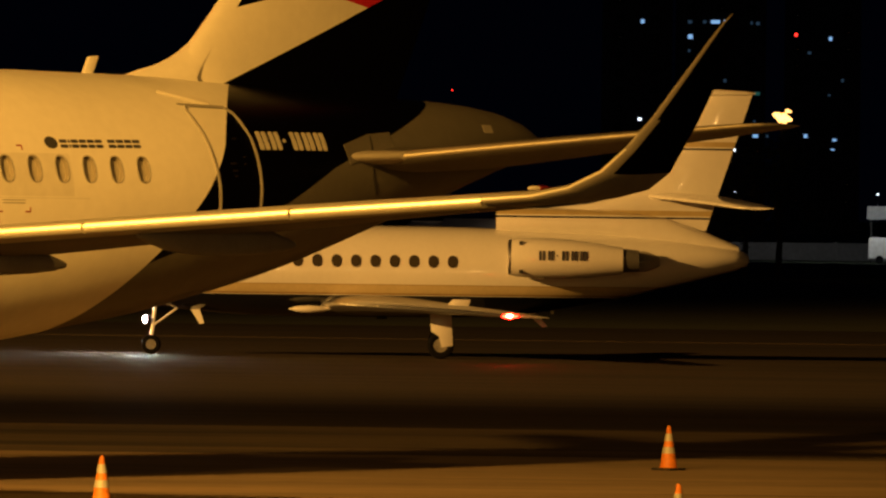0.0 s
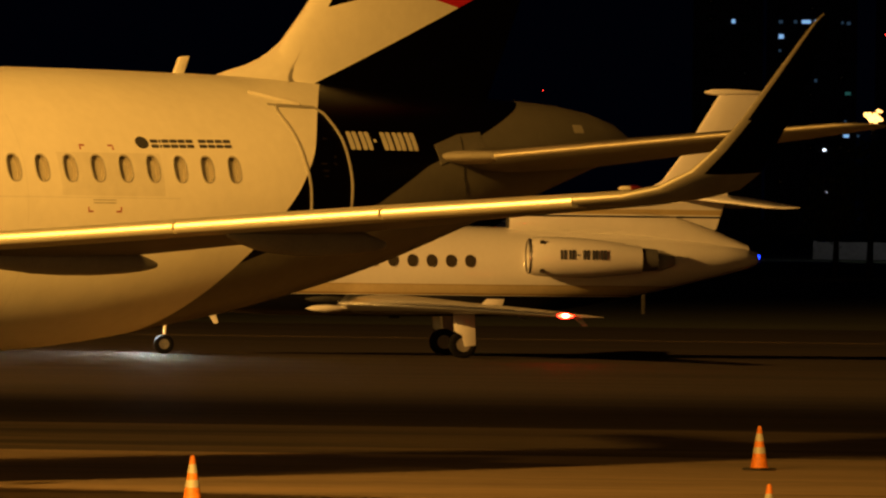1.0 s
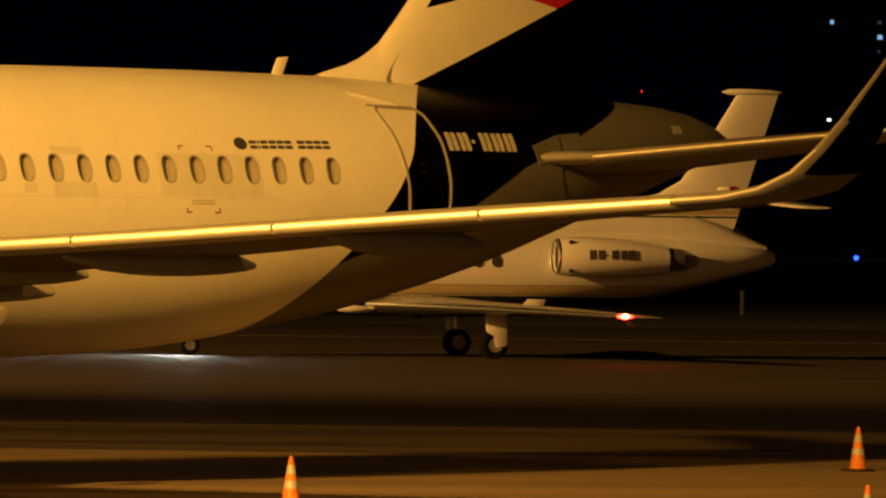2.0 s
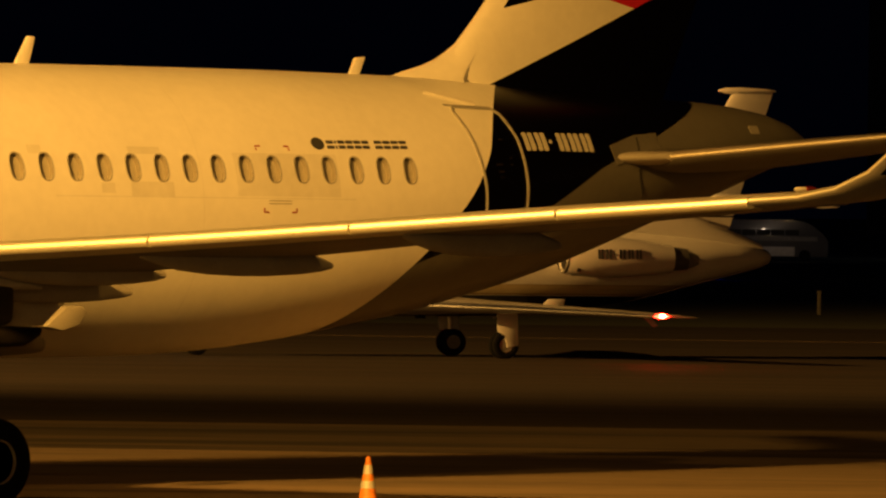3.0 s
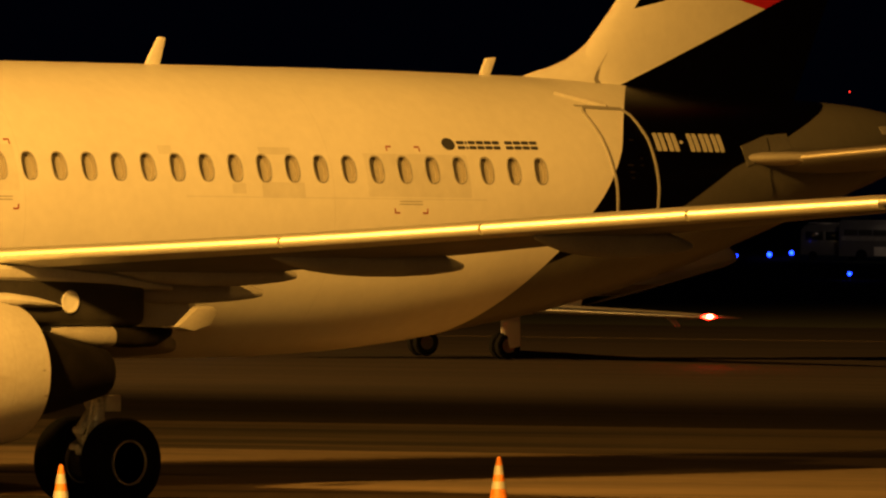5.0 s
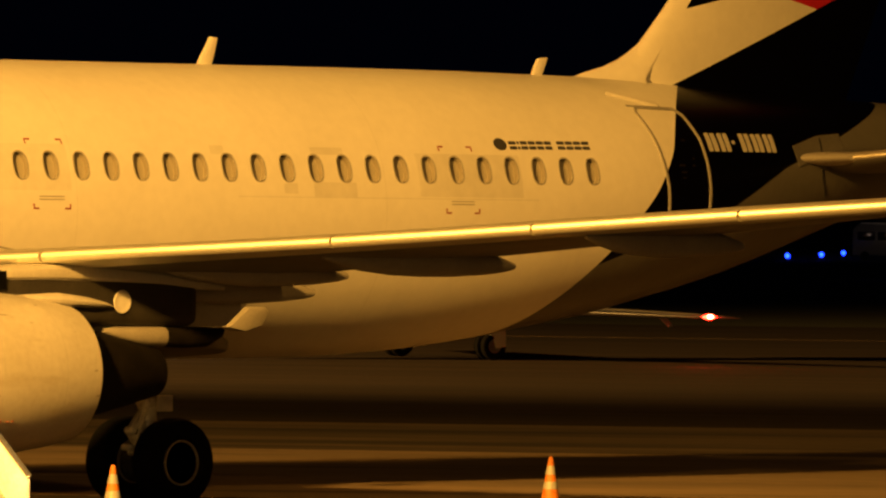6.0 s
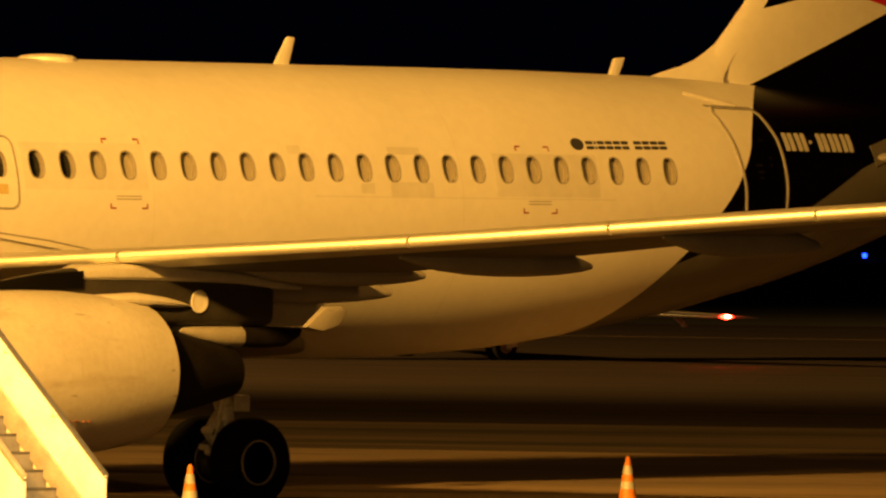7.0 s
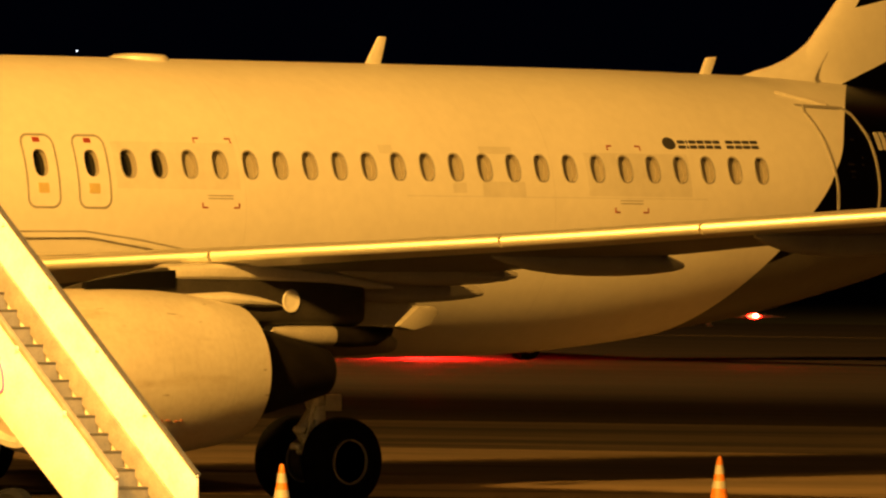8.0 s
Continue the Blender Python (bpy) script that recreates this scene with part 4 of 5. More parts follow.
    for s in (-1, 1):
        part("tailplane", loft([foil((x, s * y, z), c, 0.09, (0, 0, 1)) for y, x, c, z in ((0.05, 5.5, 2.15, 4.42), (1.0, 6.05, 1.85, 4.37), (2.6, 7.1, 1.35, 4.24), (3.75, 7.85, 0.98, 4.13), (3.87, 8.1, 0.7, 4.12))]), m_jetwhite, jet, "white swept tailplane")
        # wings
        ws = [(0.6, -3.4, 4.6, 1.40, 0.12), (1.25, -2.95, 4.1, 1.40, 0.12), (2.6, -1.95, 3.3, 1.38, 0.11), (5.0, -0.55, 2.5, 1.34, 0.10), (7.5, 0.75, 1.75, 1.29, 0.10), (9.3, 1.55, 1.25, 1.25, 0.09), (9.6, 1.85, 0.95, 1.245, 0.06)]
        w = part("wing", loft([foil((x, s * y, z), c, th, (0, 0, 1), 0.01, 1.5) for y, x, c, z, th in ws], mat_of=lambda i, j: 1 if 8 <= j <= 15 else 0), [m_jetgrey, m_jetmetal], jet, "slim wing with a polished leading edge")
        part("wing_fence", prism([(0.1, s * 4.9, 1.4), (0.72, s * 4.9, 1.42), (0.78, s * 4.9, 1.62), (0.3, s * 4.9, 1.62)], (0, s * 0.03, 0), 0.008), m_jetwhite, w)
        part("flap_hinge", prism([(2.35, s * 6.5, 1.2), (2.6, s * 6.5, 1.2), (2.8, s * 6.5, 0.95), (2.66, s * 6.5, 0.93)], (0, s * 0.04, 0)), m_jetwhite, w)
        col = (1.0, 0.004, 0.0015) if s < 0 else (0.05, 1.0, 0.3)
        part("navigation_light", turned([(-0.2, 0.01), (-0.13, 0.045), (0.0, 0.07), (0.12, 0.045), (0.22, 0.01)], (1.78, s * 9.62, 1.25), "x", 12), glow("nav_red" if s < 0 else "nav_green", col, 180 if s < 0 else 3), w, "glowing red navigation light" if s < 0 else "dim green navigation light")
        if s < 0:
            part("bulb", turned([(-0.09, 0.005), (-0.06, 0.045), (0.04, 0.05), (0.09, 0.005)], (1.78, -9.70, 1.26), "x", 10), glow("nav_filament", (1.0, 0.30, 0.12), 40), w, "white-hot lamp core")
        # main gear with its white door
        g = part("main_gear", tube([(-0.05, s * 2.22, 1.3), (0, s * 2.22, 0.37)], 0.07, 12), m_steel, jet)
        part("gear_door", prism([(-0.3, s * 2.5, 1.22), (0.28, s * 2.5, 1.22), (0.33, s * 2.46, 0.35), (0.02, s * 2.46, 0.3), (-0.05, s * 2.46, 0.62), (-0.26, s * 2.47, 0.72)], (0, s * 0.03, 0), 0.01), m_jetwhite, g, "white gear leg door")
        for dy in (-0.16, 0.16):
            wheel(g, (0, s * 2.22 + dy, 0.36), 0.36, 0.2, m_rim)
        part("belly_lamp_fairing", loft([ring((x, s * 1.0, 1.27), (0, 1, 0), (0, 0, 1), 0.15 * k, 0.11 * k, 16) for x, k in ((-4.1, 0.05), (-3.9, 0.7), (-3.55, 1), (-3.15, 0.7), (-2.95, 0.05))]), m_jetwhite, jet)
    ng = part("nose_gear", tube([(-7.7, 0, 1.5), (-7.81, 0, 0.3)], 0.05, 10), m_steel, jet)
    for y in (-0.14, 0.14):
        wheel(ng, (-7.81, y, 0.26), 0.26, 0.16)
    part("nose_gear_door", prism([(-6.75, -0.35, 1.22), (-6.5, -0.35, 1.22), (-6.38, -0.42, 0.85), (-6.5, -0.42, 0.82)], (0, 0.03, 0)), m_jetwhite, ng)
    # taxi lamp: a lens that swivels back into its cup when it is stowed
    m_taxi = glow("taxi_lamp_glow", (1.0, 0.93, 0.82), 3200)
    cup = part("lamp_cup", turned([(-0.006, 0.112), (0.0, 0.135), (0.05, 0.13), (0.11, 0.08), (0.135, 0.001)], (-7.95, -0.02, 0.93), "x", 20, cap=False), m_dark, ng)
    part("lamp_arm", tube([(-7.9, -0.02, 0.93), (-7.74, 0, 0.95)], 0.025, 8), m_steel, ng)
    taxi = part("taxi_lamp", turned([(-0.09, 0.001), (-0.07, 0.05), (-0.03, 0.085), (-0.004, 0.09)], (0, 0, 0), "x", 20), m_taxi, jet, "bright white taxi lamp")
    part("lamp_back", turned([(-0.004, 0.11), (0.012, 0.11)], (0, 0, 0), "x", 20), m_dark, taxi)
    taxi.location = (-7.95, -0.02, 0.93)
    part("strut_lamp", turned([(-0.03, 0.001), (-0.02, 0.03), (0.0, 0.035), (0.02, 0.01)], (-7.8, -0.06, 1.3), "x", 14), glow("strut_lamp_glow", (1.0, 0.97, 0.92), 60), ng)
    part("drag_brace", tube([(-7.72, -0.05, 0.8), (-7.1, -0.05, 1.25)], 0.03, 8), m_steel, ng)
    # anti-collision beacon: a lamp that turns in its cup, so that it flashes at the ground
    cup = part("beacon_cup", turned([(0.0, 0.12), (-0.1, 0.15), (-0.1, 0.13), (0.06, 0.12)], (-1.6, 0, 1.12), "z", 20, cap=False), m_dark, jet)
    lamp = part("beacon_lamp", turned([(-0.03, 0.09), (-0.075, 0.06), (-0.085, 0.001)], (0, 0, 0), "z", 20), glow("beacon_red_glow", (1.0, 0.012, 0.007), 30000), jet, "red anti-collision beacon lamp")
    part("beacon_back", turned([(0.0, 0.1), (-0.028, 0.1), (-0.027, 0.001)], (0, 0, 0), "z", 20), m_dark, lamp)
    lamp.location = (-1.6, 0, 1.09)
    return jet, lamp, taxi


the_jet, the_beacon, the_taxi_lamp = business_jet()

# ---- the boarding stairs at the forward door ----


def boarding_stairs():
    """Runs from a foot far out on the port side up to the forward door."""
    st = empty("boarding_stairs", "white mobile boarding stairs with metal treads", "stairs")
    yf, rise, going = -15.43, 0.196, 0.236
    k = rise / going
    n = 17
    y0, z0 = yf + 0.05, 0.14
    y1, z1 = y0 + n * going, z0 + n * rise
    xa, xb = 4.4, 5.58
    for x, up in ((xa, 0.0), (xb, 0.0)):
        o = [(x, yf, 0.36), (x, yf, 0.88 + up), (x, y1, 0.88 + up + k * (y1 - yf)), (x, y1 + 1.5, 0.88 + up + k * (y1 - yf) + 0.1), (x, y1 + 1.5, z1 - 0.3), (x, y1, 0.88 + k * (y1 - yf) - 1.12), (x, yf + 0.55, 0.36)]
        pn = part("side_panel", prism(o, (0.05, 0, 0), 0.012), m_stair, st, "white sheet side panel")
        part("handrail", tube([(x + 0.025, yf, 0.89 + up), (x + 0.025, y1, 0.89 + up + k * (y1 - yf)), (x + 0.025, y1 + 1.5, 0.99 + up + k * (y1 - yf))], 0.026, 10), m_stair, pn)
        for q in range(1, 5):
            yy = yf + q * 0.85
            part("rail_bracket", block((x - 0.02, yy, 0.85 + up + k * (yy - yf)), (x + 0.07, yy + 0.06, 0.915 + up + k * (yy - yf)), 0.01), m_stair, pn)
    # inner skirt along the far flight edge, cap strip on the near panel, dark trim on the far one
    skirt = [(0, yf + 0.12, 0.14), (0, yf + 0.12, 0.47), (0, y1, 0.47 + k * (y1 - yf - 0.12)), (0, y1, 0.14 + k * (y1 - yf - 0.12))]
    # the skirt's tan holds the shade that lies along the treads
    part("skirt", prism([(xb - 0.05, y, z) for _, y, z in skirt], (0.045, 0, 0), 0.006), m_skirt, st, "inner skirt beside the treads, tan for its shade")
    for x, dz, mt, lab in ((xa - 0.012, -0.035, m_skirt, "tan cap strip"), (xb - 0.006, 0.0, m_tread, "dark edge trim")):
        h = 0.07 if dz else 0.032
        o = [(x, yf - 0.004, 0.90 + dz), (x, yf - 0.004, 0.90 + dz + h), (x, y1, 0.90 + dz + h + k * (y1 - yf)), (x, y1, 0.90 + dz + k * (y1 - yf))]
        part("cap_strip", prism(o, (0.074, 0, 0), 0.006), mt, st, lab)
    for i in range(n):
        y, z = y0 + going * i, z0 + rise * i
        t = part("tread", block((xa + 0.05, y, z), (xb, y + going + 0.03, z + 0.03), 0.006), m_tread, st)
        part("riser", block((xa + 0.05, y + going, z + 0.03), (xb, y + going + 0.02, z + rise), 0.0), m_riser, t)
    part("platform", block((xa, y1, z1 - 0.1), (xb + 0.05, y1 + 1.5, z1), 0.01), m_tread, st)
    part("chassis", block((xa + 0.1, y0 + 1.2, 0.3), (xb - 0.05, y1 + 1.2, 0.5), 0.03), m_stair, st)
    for x in (xa + 0.15, xb - 0.1):
        part("prop", tube([(x, y1 - 0.3, 0.6), (x, y1 - 0.3, z1 - 0.2)], 0.07, 10), m_stair, st)
        for y in (y0 + 1.9, y1 + 0.6):
            t = part("wheel", turned([(-0.1, 0.2), (-0.11, 0.3), (-0.06, 0.36), (0.06, 0.36), (0.11, 0.3), (0.1, 0.2)], (0, 0, 0), "x", 24), m_tyre, st)
            t.location = (x, y, 0.36)
    # scrawl on the panel
    p = [(xa - 0.012, yf + 2.03 + 0.09 * math.sin(a) + 0.03 * a / 6, 2.0 + 0.2 * math.cos(a * 0.9)) for a in [k * 0.35 for k in range(22)]]
    part("scrawl", tube(p, 0.014, 6), m_purple, st, "purple hand-drawn scrawl")
    return st


boarding_stairs()

# ---- cones ----


def cone():
    c = empty("traffic_cone", "orange traffic cone with white bands on the apron", "traffic cone", group="apron cones")
    part("base", block((-0.19, -0.19, 0.012), (0.19, 0.19, 0.05), 0.012), m_dark, c)
    R = lambda z: 0.135 - (z - 0.05) * (0.135 - 0.026) / 0.65
    part("shell", turned([(0.05, 0.15), (0.06, R(0.06)), (0.68, R(0.68)), (0.70, R(0.70) * 0.6)], (0, 0, 0), "z", 28), m_cone, c)
    for z, h in ((0.27, 0.10), (0.46, 0.12)):
        part("band", turned([(z, R(z) - 0.004), (z + 0.002, R(z) + 0.004), (z + h, R(z + h) + 0.004), (z + h + 0.002, R(z + h) - 0.004)], (0, 0, 0), "z", 28, cap=False), m_band, c)
    return c


first_cone = cone()
CONES = [(41.41, 0.42), (21.88, -7.09), (13.86, -7.46), (20.55, -18.53)]
first_cone.matrix_world = pose(*CONES[0], 0)
for k, (x, y) in enumerate(CONES[1:]):
    copy_thing(first_cone, pose(x, y, 0, 0, 0, 25 * k))

# ---- the far side of the field ----


def along(t_px, dist):
    """A point on the ground-fixed bearing of that picture column in the first view, dist metres off."""
    a = radians(46.470 + math.degrees(math.atan((t_px - 784) / 15125)))
    return EYE[0] + dist * math.sin(a), EYE[1] + dist * math.cos(a)


def facing(x, y):
    return math.degrees(math.atan2(x - EYE[0], y - EYE[1]))


def rise(px, py, dist):
    """Height of a sight line over the field, dist metres off, by column and row of the first view."""
    return EYE[2] + dist * (372.0 + (px - 784) * 0.01245 - py) / 15125


def placed(ob, px, dist, z=0.0, turn=0.0):
    x, y = along(px, dist)
    ob.matrix_world = pose(x, y, z, 0, 0, -facing(x, y) + turn)
    return ob


m_cold, m_dim, m_teal = glow("lit_window_cold", (0.30, 0.58, 1.0), 0.75), glow("lit_window_dim", (0.22, 0.45, 0.75), 0.07), glow("lit_window_teal", (0.1, 0.5, 0.45), 0.12)
m_blue, m_hot = glow("taxiway_blue_glow", (0.006, 0.028, 1.0), 14), glow("sodium_lamp_glow", (1.0, 0.52, 0.14), 3.5)
m_spot, m_redlamp = glow("white_lamp_glow", (0.8, 0.88, 1.0), 3.0), glow("obstruction_red_glow", (1.0, 0.03, 0.02), 4)


def tower(px0, px1, top, dist, lit, label):
    """A far block of flats: its walls, sills and windows; lit: (column, row, width, height, material)."""
    k = dist / 15125
    width, mid = (px1 - px0) * k, (px0 + px1) / 2
    height = rise(mid, top, dist)
    root = tagged(new("apartment_tower"), label, "building")
    finish(block((-width / 2, 0, -1), (width / 2, 16, height), 0.1), "wall", m_tower, root, smooth=False)
    part("parapet", block((-width / 2 - 0.2, -0.2, height), (width / 2 + 0.2, 16.2, height + 0.9), 0.05), m_tower, root)
    cols, rows = max(2, int(width / 4.2)), int(height / 3.1)
    for c in range(cols):
        for r in range(1, rows):
            wx, wz = -width / 2 + (c + 0.5) * width / cols, r * height / rows
            if any(abs((a - mid) * k - wx) < 1.6 and abs(rise(a, b, dist) - wz) < 1.5 for a, b, *_ in lit):
                continue
            w = part("window", block((wx - 0.7, -0.03, wz - 0.6), (wx + 0.7, 0.05, wz + 0.6), 0.02), m_glass, root)
            part("sill", block((wx - 0.8, -0.15, wz - 0.72), (wx + 0.8, 0.02, wz - 0.6), 0.0), m_tower, w)
    for a, b, ww, hh, mat in lit:
        wx, wz = (a - mid) * k, rise(a, b, dist)
        ww, hh = ww * 0.72, hh * 0.72
        w = part("window", block((wx - ww * k / 2, -0.06, wz - hh * k / 2), (wx + ww * k / 2, 0.05, wz + hh * k / 2), 0.02), mat, root, "lit window")
        part("sill", block((wx - ww * k / 2 - 0.1, -0.15, wz - hh * k / 2 - 0.12), (wx + ww * k / 2 + 0.1, 0.02, wz - hh * k / 2), 0.0), m_tower, w)
    return placed(root, mid, dist)


tower(1062, 1186, -60, 1500, [(1133, 40, 9, 10, m_cold), (1130, 213, 8, 6, m_spot)], "dark apartment tower with two lit windows")
tower(1192, 1352, -45, 1560, [(1217, 41, 10, 8, m_dim), (1262, 41, 22, 9, m_cold), (1243, 41, 8, 8, m_dim), (1281, 41, 12, 9, m_cold), (1326, 43, 5, 7, m_dim), (1337, 44, 9, 8, m_dim), (1218, 67, 12, 11, m_cold), (1216, 92, 6, 7, m_dim),
      (1280, 145, 7, 8, m_dim), (1337, 168, 14, 8, m_teal), (1335, 243, 13, 8, m_cold), (1356, 243, 6, 7, m_dim), (1297, 268, 8, 6, m_spot), (1333, 217, 6, 5, m_dim)], "dark apartment tower with scattered cold lit windows")
tower(1385, 1520, -30, 1620, [(1466, 71, 8, 10, m_cold), (1429, 96, 8, 7, m_dim), (1488, 145, 6, 8, m_dim), (1465, 171, 6, 5, m_dim), (1424, 243, 9, 9, m_cold), (1475, 250, 10, 6, m_cold), (1374, 267, 6, 5, m_spot), (1472, 267, 9, 4, m_cold)], "dark apartment tower with a few lit windows")


def lamp_mast(px, py, dist, mat, label, r=0.25, name="field_lamp", category="lamp", group=""):
    root = tagged(new(name), label, category, group)
    z = rise(px, py, dist)
    part("mast", tube([(0, 0, -0.2), (0, 0, max(0.05, z - r))], [0.09, 0.06], 8), m_tread, root)
    part("lens", turned([(-r, 0.02), (-r * 0.7, r * 0.7), (0, r), (r * 0.7, r * 0.7), (r, 0.02)], (0, 0, z), "z", 14), mat, root, "glowing lens")
    return placed(root, px, dist)


for px, py, d in ((1181, 457, 688), (802, 484, 492), (699, 447, 723), (660, 450, 691), (600, 452, 668)):
    lamp_mast(px, py, d, m_blue, "low blue taxiway edge light on the grass", 0.12 if d < 500 else 0.2, "taxiway_light", "light", "taxiway edge lights")
lamp_mast(1405, 64, 1480, m_redlamp, "red obstruction light on a far mast", 0.27, "obstruction_light", "light", "obstruction lights")
lamp_mast(798, 162, 1900, m_redlamp, "red obstruction light on a far mast", 0.14, "obstruction_light", "light", "obstruction lights")
lamp_mast(1302, 342, 900, m_spot, "small white lamp on a pole", 0.11, "pole_lamp", "lamp", "far pole lamps")
lamp_mast(1553, 346, 900, m_spot, "small white lamp on a pole", 0.11, "pole_lamp", "lamp", "far pole lamps")
lamp_mast(-967, 91, 1500, m_spot, "small white lamp on a far mast", 0.15, "pole_lamp", "lamp", "far pole lamps")


def street_lamp():
    root = tagged(new("street_lamp"), "sodium street lamp glaring through tree leaves", "street lamp")
    z = rise(1382, 213, 520)
    part("pole", tube([(0, 0, -0.3), (0, 0, z - 0.6), (0.05, 0, z + 0.3)], [0.12, 0.08, 0.06], 10), m_tread, root)
    for dx, dz, r in ((-0.42, 0.26, 0.16), (-0.2, 0.3, 0.12), (0.32, 0.5, 0.13), (0.5, 0.46, 0.08), (0.12, 0.2, 0.2), (-0.1, 0.0, 0.22), (0.32, 0.02, 0.2), (0.52, -0.04, 0.1), (0.12, -0.26, 0.16), (-0.16, -0.3, 0.09), (0.08, -0.55, 0.08), (-0.3, 0.08, 0.1)):
        hd = part("lamp_head", turned([(-r, 0.01), (-r * 0.7, r * 0.72), (0, r), (r * 0.7, r * 0.72), (r, 0.01)], (dx, 0, z + dz), "x", 9), m_hot, root, "glowing sodium lamp head")
        part("arm", tube([(0.02, 0.05, z), (dx, 0.12, z + dz)], 0.03, 6), m_tread, hd)
    return placed(root, 1382, 520)


street_lamp()


def tree(px, dist, height, spread, seed, label):
    rnd = random.Random(seed)
    root = tagged(new("tree"), label, "tree", "trees by the boundary wall")
    trunk = tube([(0, 0, -0.2), (0.1, 0, height * 0.3), (0.0, 0.1, height * 0.62)], [0.24, 0.18, 0.08], 9)
    for k in range(7):
        a, h = rnd.uniform(0, 6.28), height * rnd.uniform(0.3, 0.55)
        tube([(0.05, 0.05, h), (math.cos(a) * spread * 0.35, math.sin(a) * spread * 0.35, h + height * 0.15), (math.cos(a) * spread * 0.7, math.sin(a) * spread * 0.7, h + height * 0.24)], [0.09, 0.06, 0.02], 6, trunk)
    part("trunk", trunk, m_bark, root)
    crown = bmesh.new()
    hubs = [(rnd.gauss(0, spread * 0.42), rnd.gauss(0, spread * 0.42), height * rnd.uniform(0.42, 0.95), rnd.uniform(0.5, 1.1)) for _ in range(22)]
    for _ in range(1500):
        hx, hy, hz, hr = rnd.choice(hubs)
        c = Vector((hx + rnd.gauss(0, hr * 0.5), hy + rnd.gauss(0, hr * 0.5), hz + rnd.gauss(0, hr * 0.4)))
        n = Vector((rnd.gauss(0, 1), rnd.gauss(0, 1), rnd.gauss(0, 1))).normalized()
        u = n.orthogonal().normalized()
        v = n.cross(u)
        s = rnd.uniform(0.09, 0.2)
        crown.faces.new([crown.verts.new(c + u * s * a + v * s * b) for a, b in ((-1, 0), (0, -0.55), (1, 0), (0, 0.55))])
    part("crown", crown, m_leaf, root)
    return placed(root, px, dist, 0, rnd.uniform(0, 360))


m_bark = material("tree_bark", (0.03, 0.024, 0.018), 0.9, vary=0.4, scale=3)
m_leaf = material("dark_leaves", (0.06, 0.075, 0.03), 0.7, vary=0.5, scale=2)
for px, d, h, sp, sd in ((1378, 512, 8.6, 1.9, 3), (1318, 530, 6.6, 2.1, 4)):
    tree(px, d, h, sp, sd, "dark leafy tree beside the street lamp")


def boundary_wall():
    root = tagged(new("boundary_wall"), "long low grey concrete boundary wall", "wall", kind="structure")
    for k in range(5, 16):
        part("panel", block((-38 + 4.8 * k, 0, -0.2), (-38 + 4.8 * k + 4.79, 0.25, 1.5), 0.01), m_wall, root)
        part("post", block((-38 + 4.8 * k - 0.12, -0.08, -0.2), (-38 + 4.8 * k + 0.16, 0.3, 1.6), 0.02), m_wall, root)
    return placed(root, 1570, 735)


boundary_wall()


def far_bus():
    root = tagged(new("apron_bus"), "unlit apron bus parked far across the field", "bus")
    L, H = 9.6, 3.3
    o = [(-L / 2, 0, 0.35), (L / 2 - 0.1, 0, 0.35), (L / 2, 0, 0.9), (L / 2 - 0.05, 0, 1.7), (L / 2 - 0.5, 0, 2.2), (L / 2 - 1.3, 0, 2.9), (L / 2 - 2.1, 0, 3.2), (L / 2 - 2.9, 0, H), (-L / 2 + 0.2, 0, H), (-L / 2, 0, H - 0.3)]
    part("body", prism(o, (0, 2.5, 0), 0.06), m_bus, root)
    for k in range(6):
        part("window", block((-L / 2 + 0.4 + 1.15 * k, -0.02, 2.05), (-L / 2 + 1.48 + 1.15 * k, 0.06, 2.5), 0.03), m_dark, root)
    part("side_panel", block((-L / 2 + 2.8, -0.03, 0.4), (-L / 2 + 6.9, 0.05, 1.15), 0.03), m_stair, root, "pale lower side panel")
    part("skirt_line", block((-L / 2 + 0.2, -0.03, 1.62), (L / 2 - 0.9, 0.05, 1.95), 0.02), m_wall, root)
    for x in (-3.0, 2.9):
        part("wheel", turned([(-0.02, 0.2), (-0.03, 0.46), (0.25, 0.46), (0.26, 0.2)], (x, 0, 0.46), "y", 20), m_tyre, root)
    return placed(root, 889, 680)


# Added lamp that lifts the far bus out of the dark; its source is unknown.
flood("bus_fill_lamp", (*along(860, 645), 9), (*along(880, 682), 1.8), 1500, 0.3, 42, (1.0, 0.72, 0.5))
# Added cool lamp that brightens the boundary wall and the white van.
flood("wall_fill_lamp", (*along(1470, 690), 9), (*along(1500, 735), 1.0), 2600, 0.3, 110, (0.9, 0.95, 1.0))
m_bus = material("bus_grey_paint", (0.12, 0.12, 0.13), 0.3, vary=0.2, scale=1.0, coat=0.4)
far_bus()


def marker_post():
    root = tagged(new("marker_post"), "pale wooden marker post in the grass", "post")
    part("shaft", block((-0.07, -0.07, -0.2), (0.07, 0.07, 0.88), 0.015), m_post, root)
    part("cap", block((-0.085, -0.085, 0.86), (0.085, 0.085, 0.93), 0.012), m_post, root)
    return placed(root, 980, 331)


m_post = material("pale_post_paint", (0.11, 0.1, 0.08), 0.7, vary=0.3, scale=5)
marker_post()


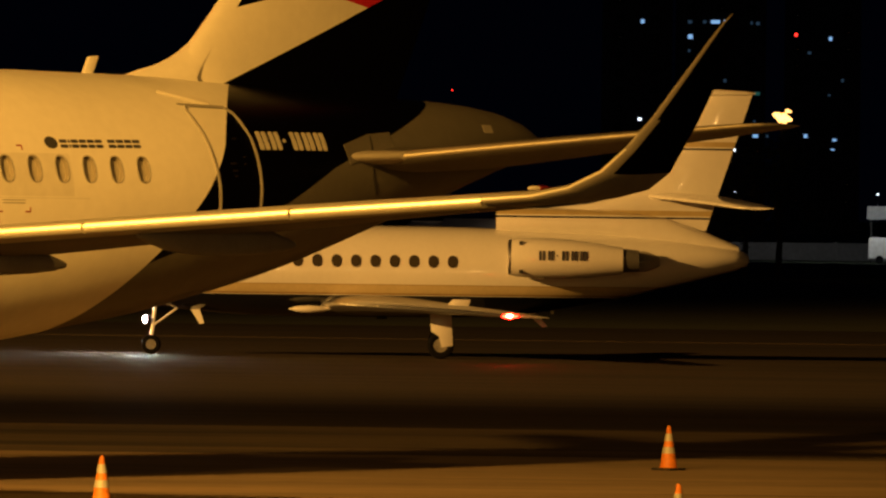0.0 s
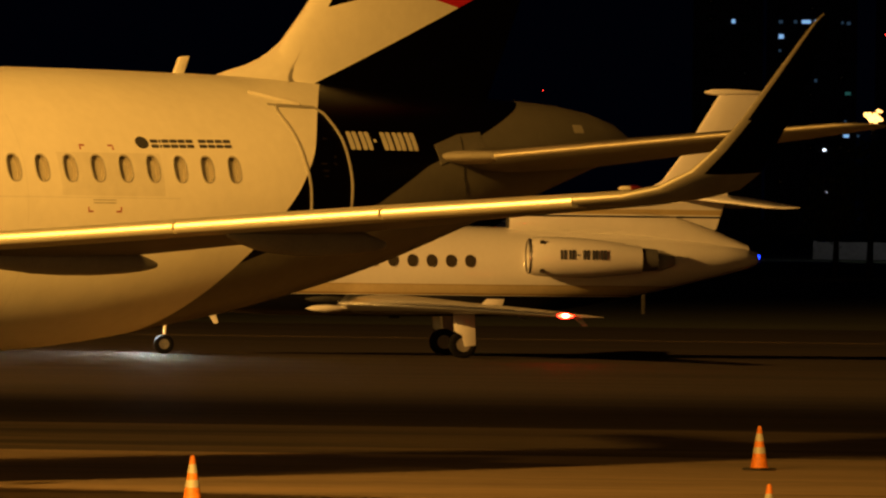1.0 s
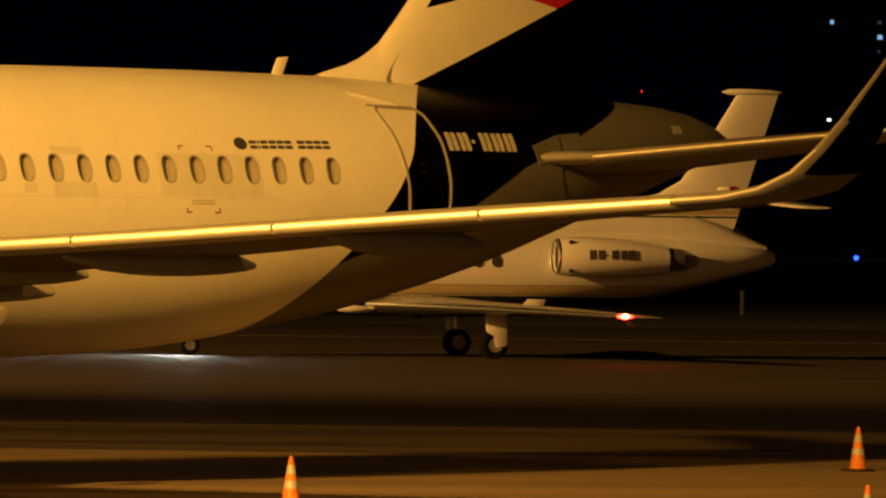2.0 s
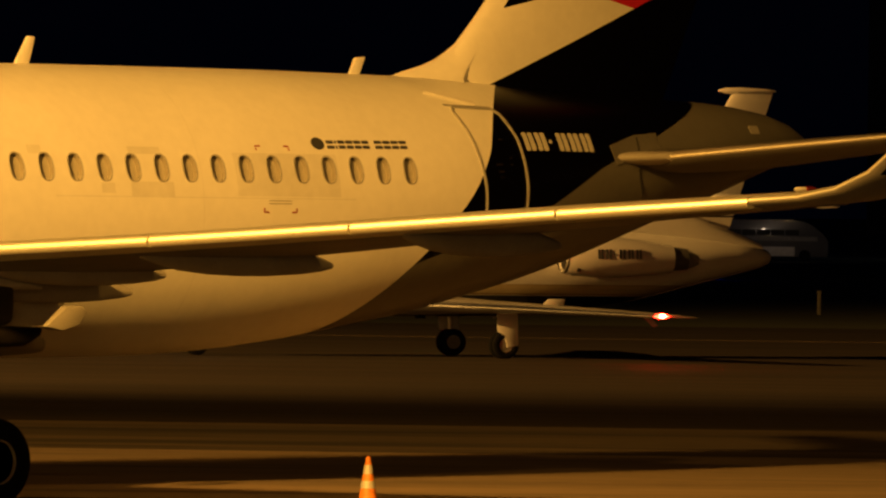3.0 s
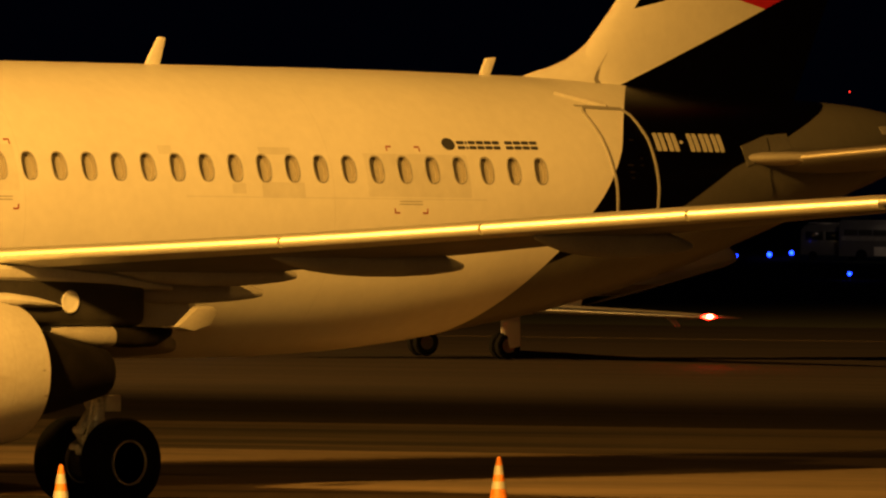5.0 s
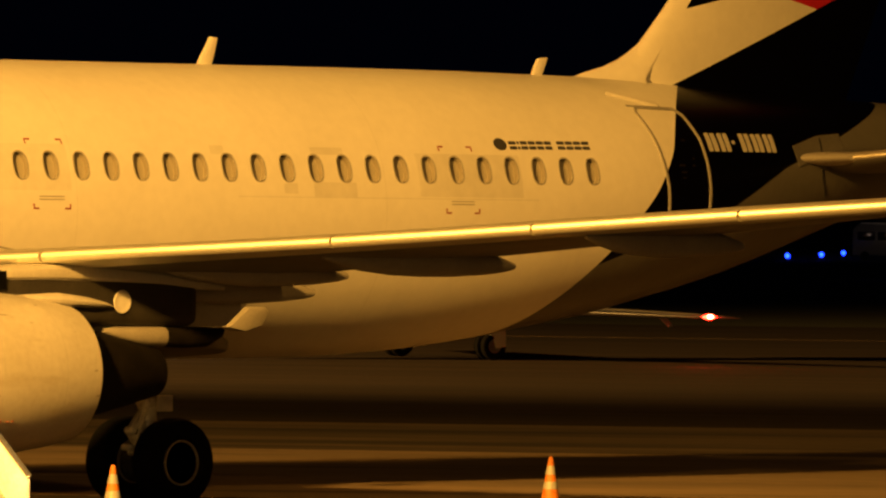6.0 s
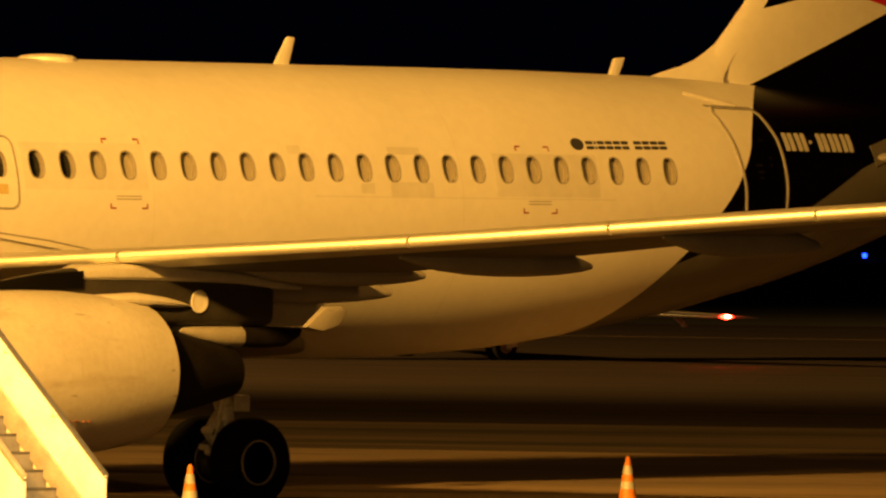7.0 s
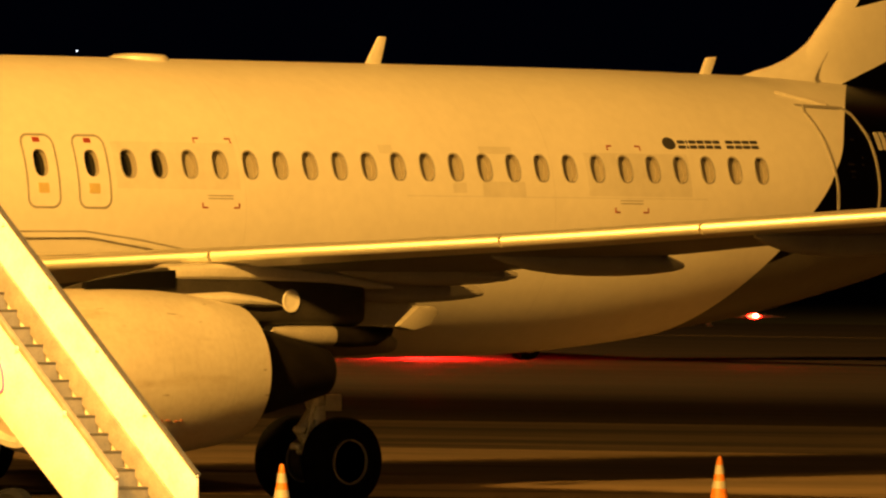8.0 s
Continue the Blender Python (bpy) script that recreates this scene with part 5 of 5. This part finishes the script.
def utility_van():
    root = tagged(new("utility_van"), "white utility van standing before the wall", "van")
    o = [(-2.4, 0, 0.4), (2.4, 0, 0.4), (2.4, 0, 1.2), (1.6, 0, 1.35), (1.1, 0, 2.1), (-2.3, 0, 2.15), (-2.4, 0, 2.0)]
    part("body", prism(o, (0, 1.9, 0), 0.06), m_stair, root)
    part("window", block((0.2, -0.02, 1.35), (1.1, 0.05, 1.95), 0.04), m_glass, root)
    for x in (-1.5, 1.5):
        part("wheel", turned([(-0.02, 0.15), (-0.03, 0.33), (0.2, 0.33), (0.21, 0.15)], (x, 0, 0.33), "y", 18), m_tyre, root)
    return placed(root, 1590, 700)


utility_van()


def parked_van():
    root = tagged(new("parked_van"), "dark grey van with a rounded roof beside the bus", "van")
    o = [(-2.6, 0, 0.4), (2.6, 0, 0.4), (2.65, 0, 1.2), (2.2, 0, 1.6), (1.5, 0, 2.5), (0.8, 0, 2.85), (-0.6, 0, 2.95), (-2.2, 0, 2.85), (-2.6, 0, 2.4)]
    part("body", prism(o, (0, 2.0, 0), 0.08), m_bus, root)
    for x0, x1 in ((-2.2, -0.8), (-0.6, 0.7)):
        part("window", block((x0, -0.02, 1.6), (x1, 0.05, 2.3), 0.04), m_glass, root)
    part("roof_rail", tube([(-2.0, 0.1, 2.98), (0.6, 0.1, 2.98)], 0.04, 8), m_steel, root)
    for x in (-1.6, 1.6):
        part("wheel", turned([(-0.02, 0.15), (-0.03, 0.36), (0.2, 0.36), (0.21, 0.15)], (x, 0, 0.36), "y", 18), m_tyre, root)
    return placed(root, 772, 684)


parked_van()


def sign_board():
    root = tagged(new("sign_board"), "grey blank sign board on two posts", "sign")
    z = rise(1552, 379, 700)
    part("board", block((-0.85, 0, z - 0.55), (2.2, 0.08, z + 0.55), 0.02), m_wall, root)
    for x in (-0.5, 1.8):
        part("post", tube([(x, 0.06, -0.2), (x, 0.06, z)], 0.05, 8), m_tread, root)
    return placed(root, 1553, 700)


sign_board()


def motions():
    """The jet's taxi and turn."""
    rows = [
        (0.0, 110.22, 70.69, -46.5), (1.0, 108.44, 71.92, -39.2), (1.5, 107.50, 72.45, -35.8), (3.0, 104.08, 73.32, -26.5), (3.5, 102.98, 73.61, -23.0),
        (4.5, 100.63, 73.90, -17.4), (5.8, 97.27, 73.99, -11.4), (6.5, 95.62, 74.04, -9.5), (7.0, 94.47, 74.12, -8.9), (8.0, 92.12, 74.24, -7.6),
    ]
    swing = [(0.0, 180), (1.07, 180), (1.1, 110), (1.13, 40), (1.2, 0), (1.23, -40), (1.27, -110), (1.3, -180), (2.0, -180), (7.8, -180), (7.87, -110), (7.9, -40), (7.97, 0), (8.0, 0)]
    walk(the_beacon, [(t, pose(-1.6, 0, 1.09, a)) for t, a in swing])
    stow = [(0.0, 0), (1.7, 0), (2.0, 60), (2.2, 120), (2.45, 180), (8.0, 180)]
    walk(the_taxi_lamp, [(t, pose(-7.95, -0.02, 0.93, 0, 0, a)) for t, a in stow])
    walk(the_jet, [(t, pose(x, y, 0.006, 0, 0, a)) for t, x, y, a in rows])


motions()
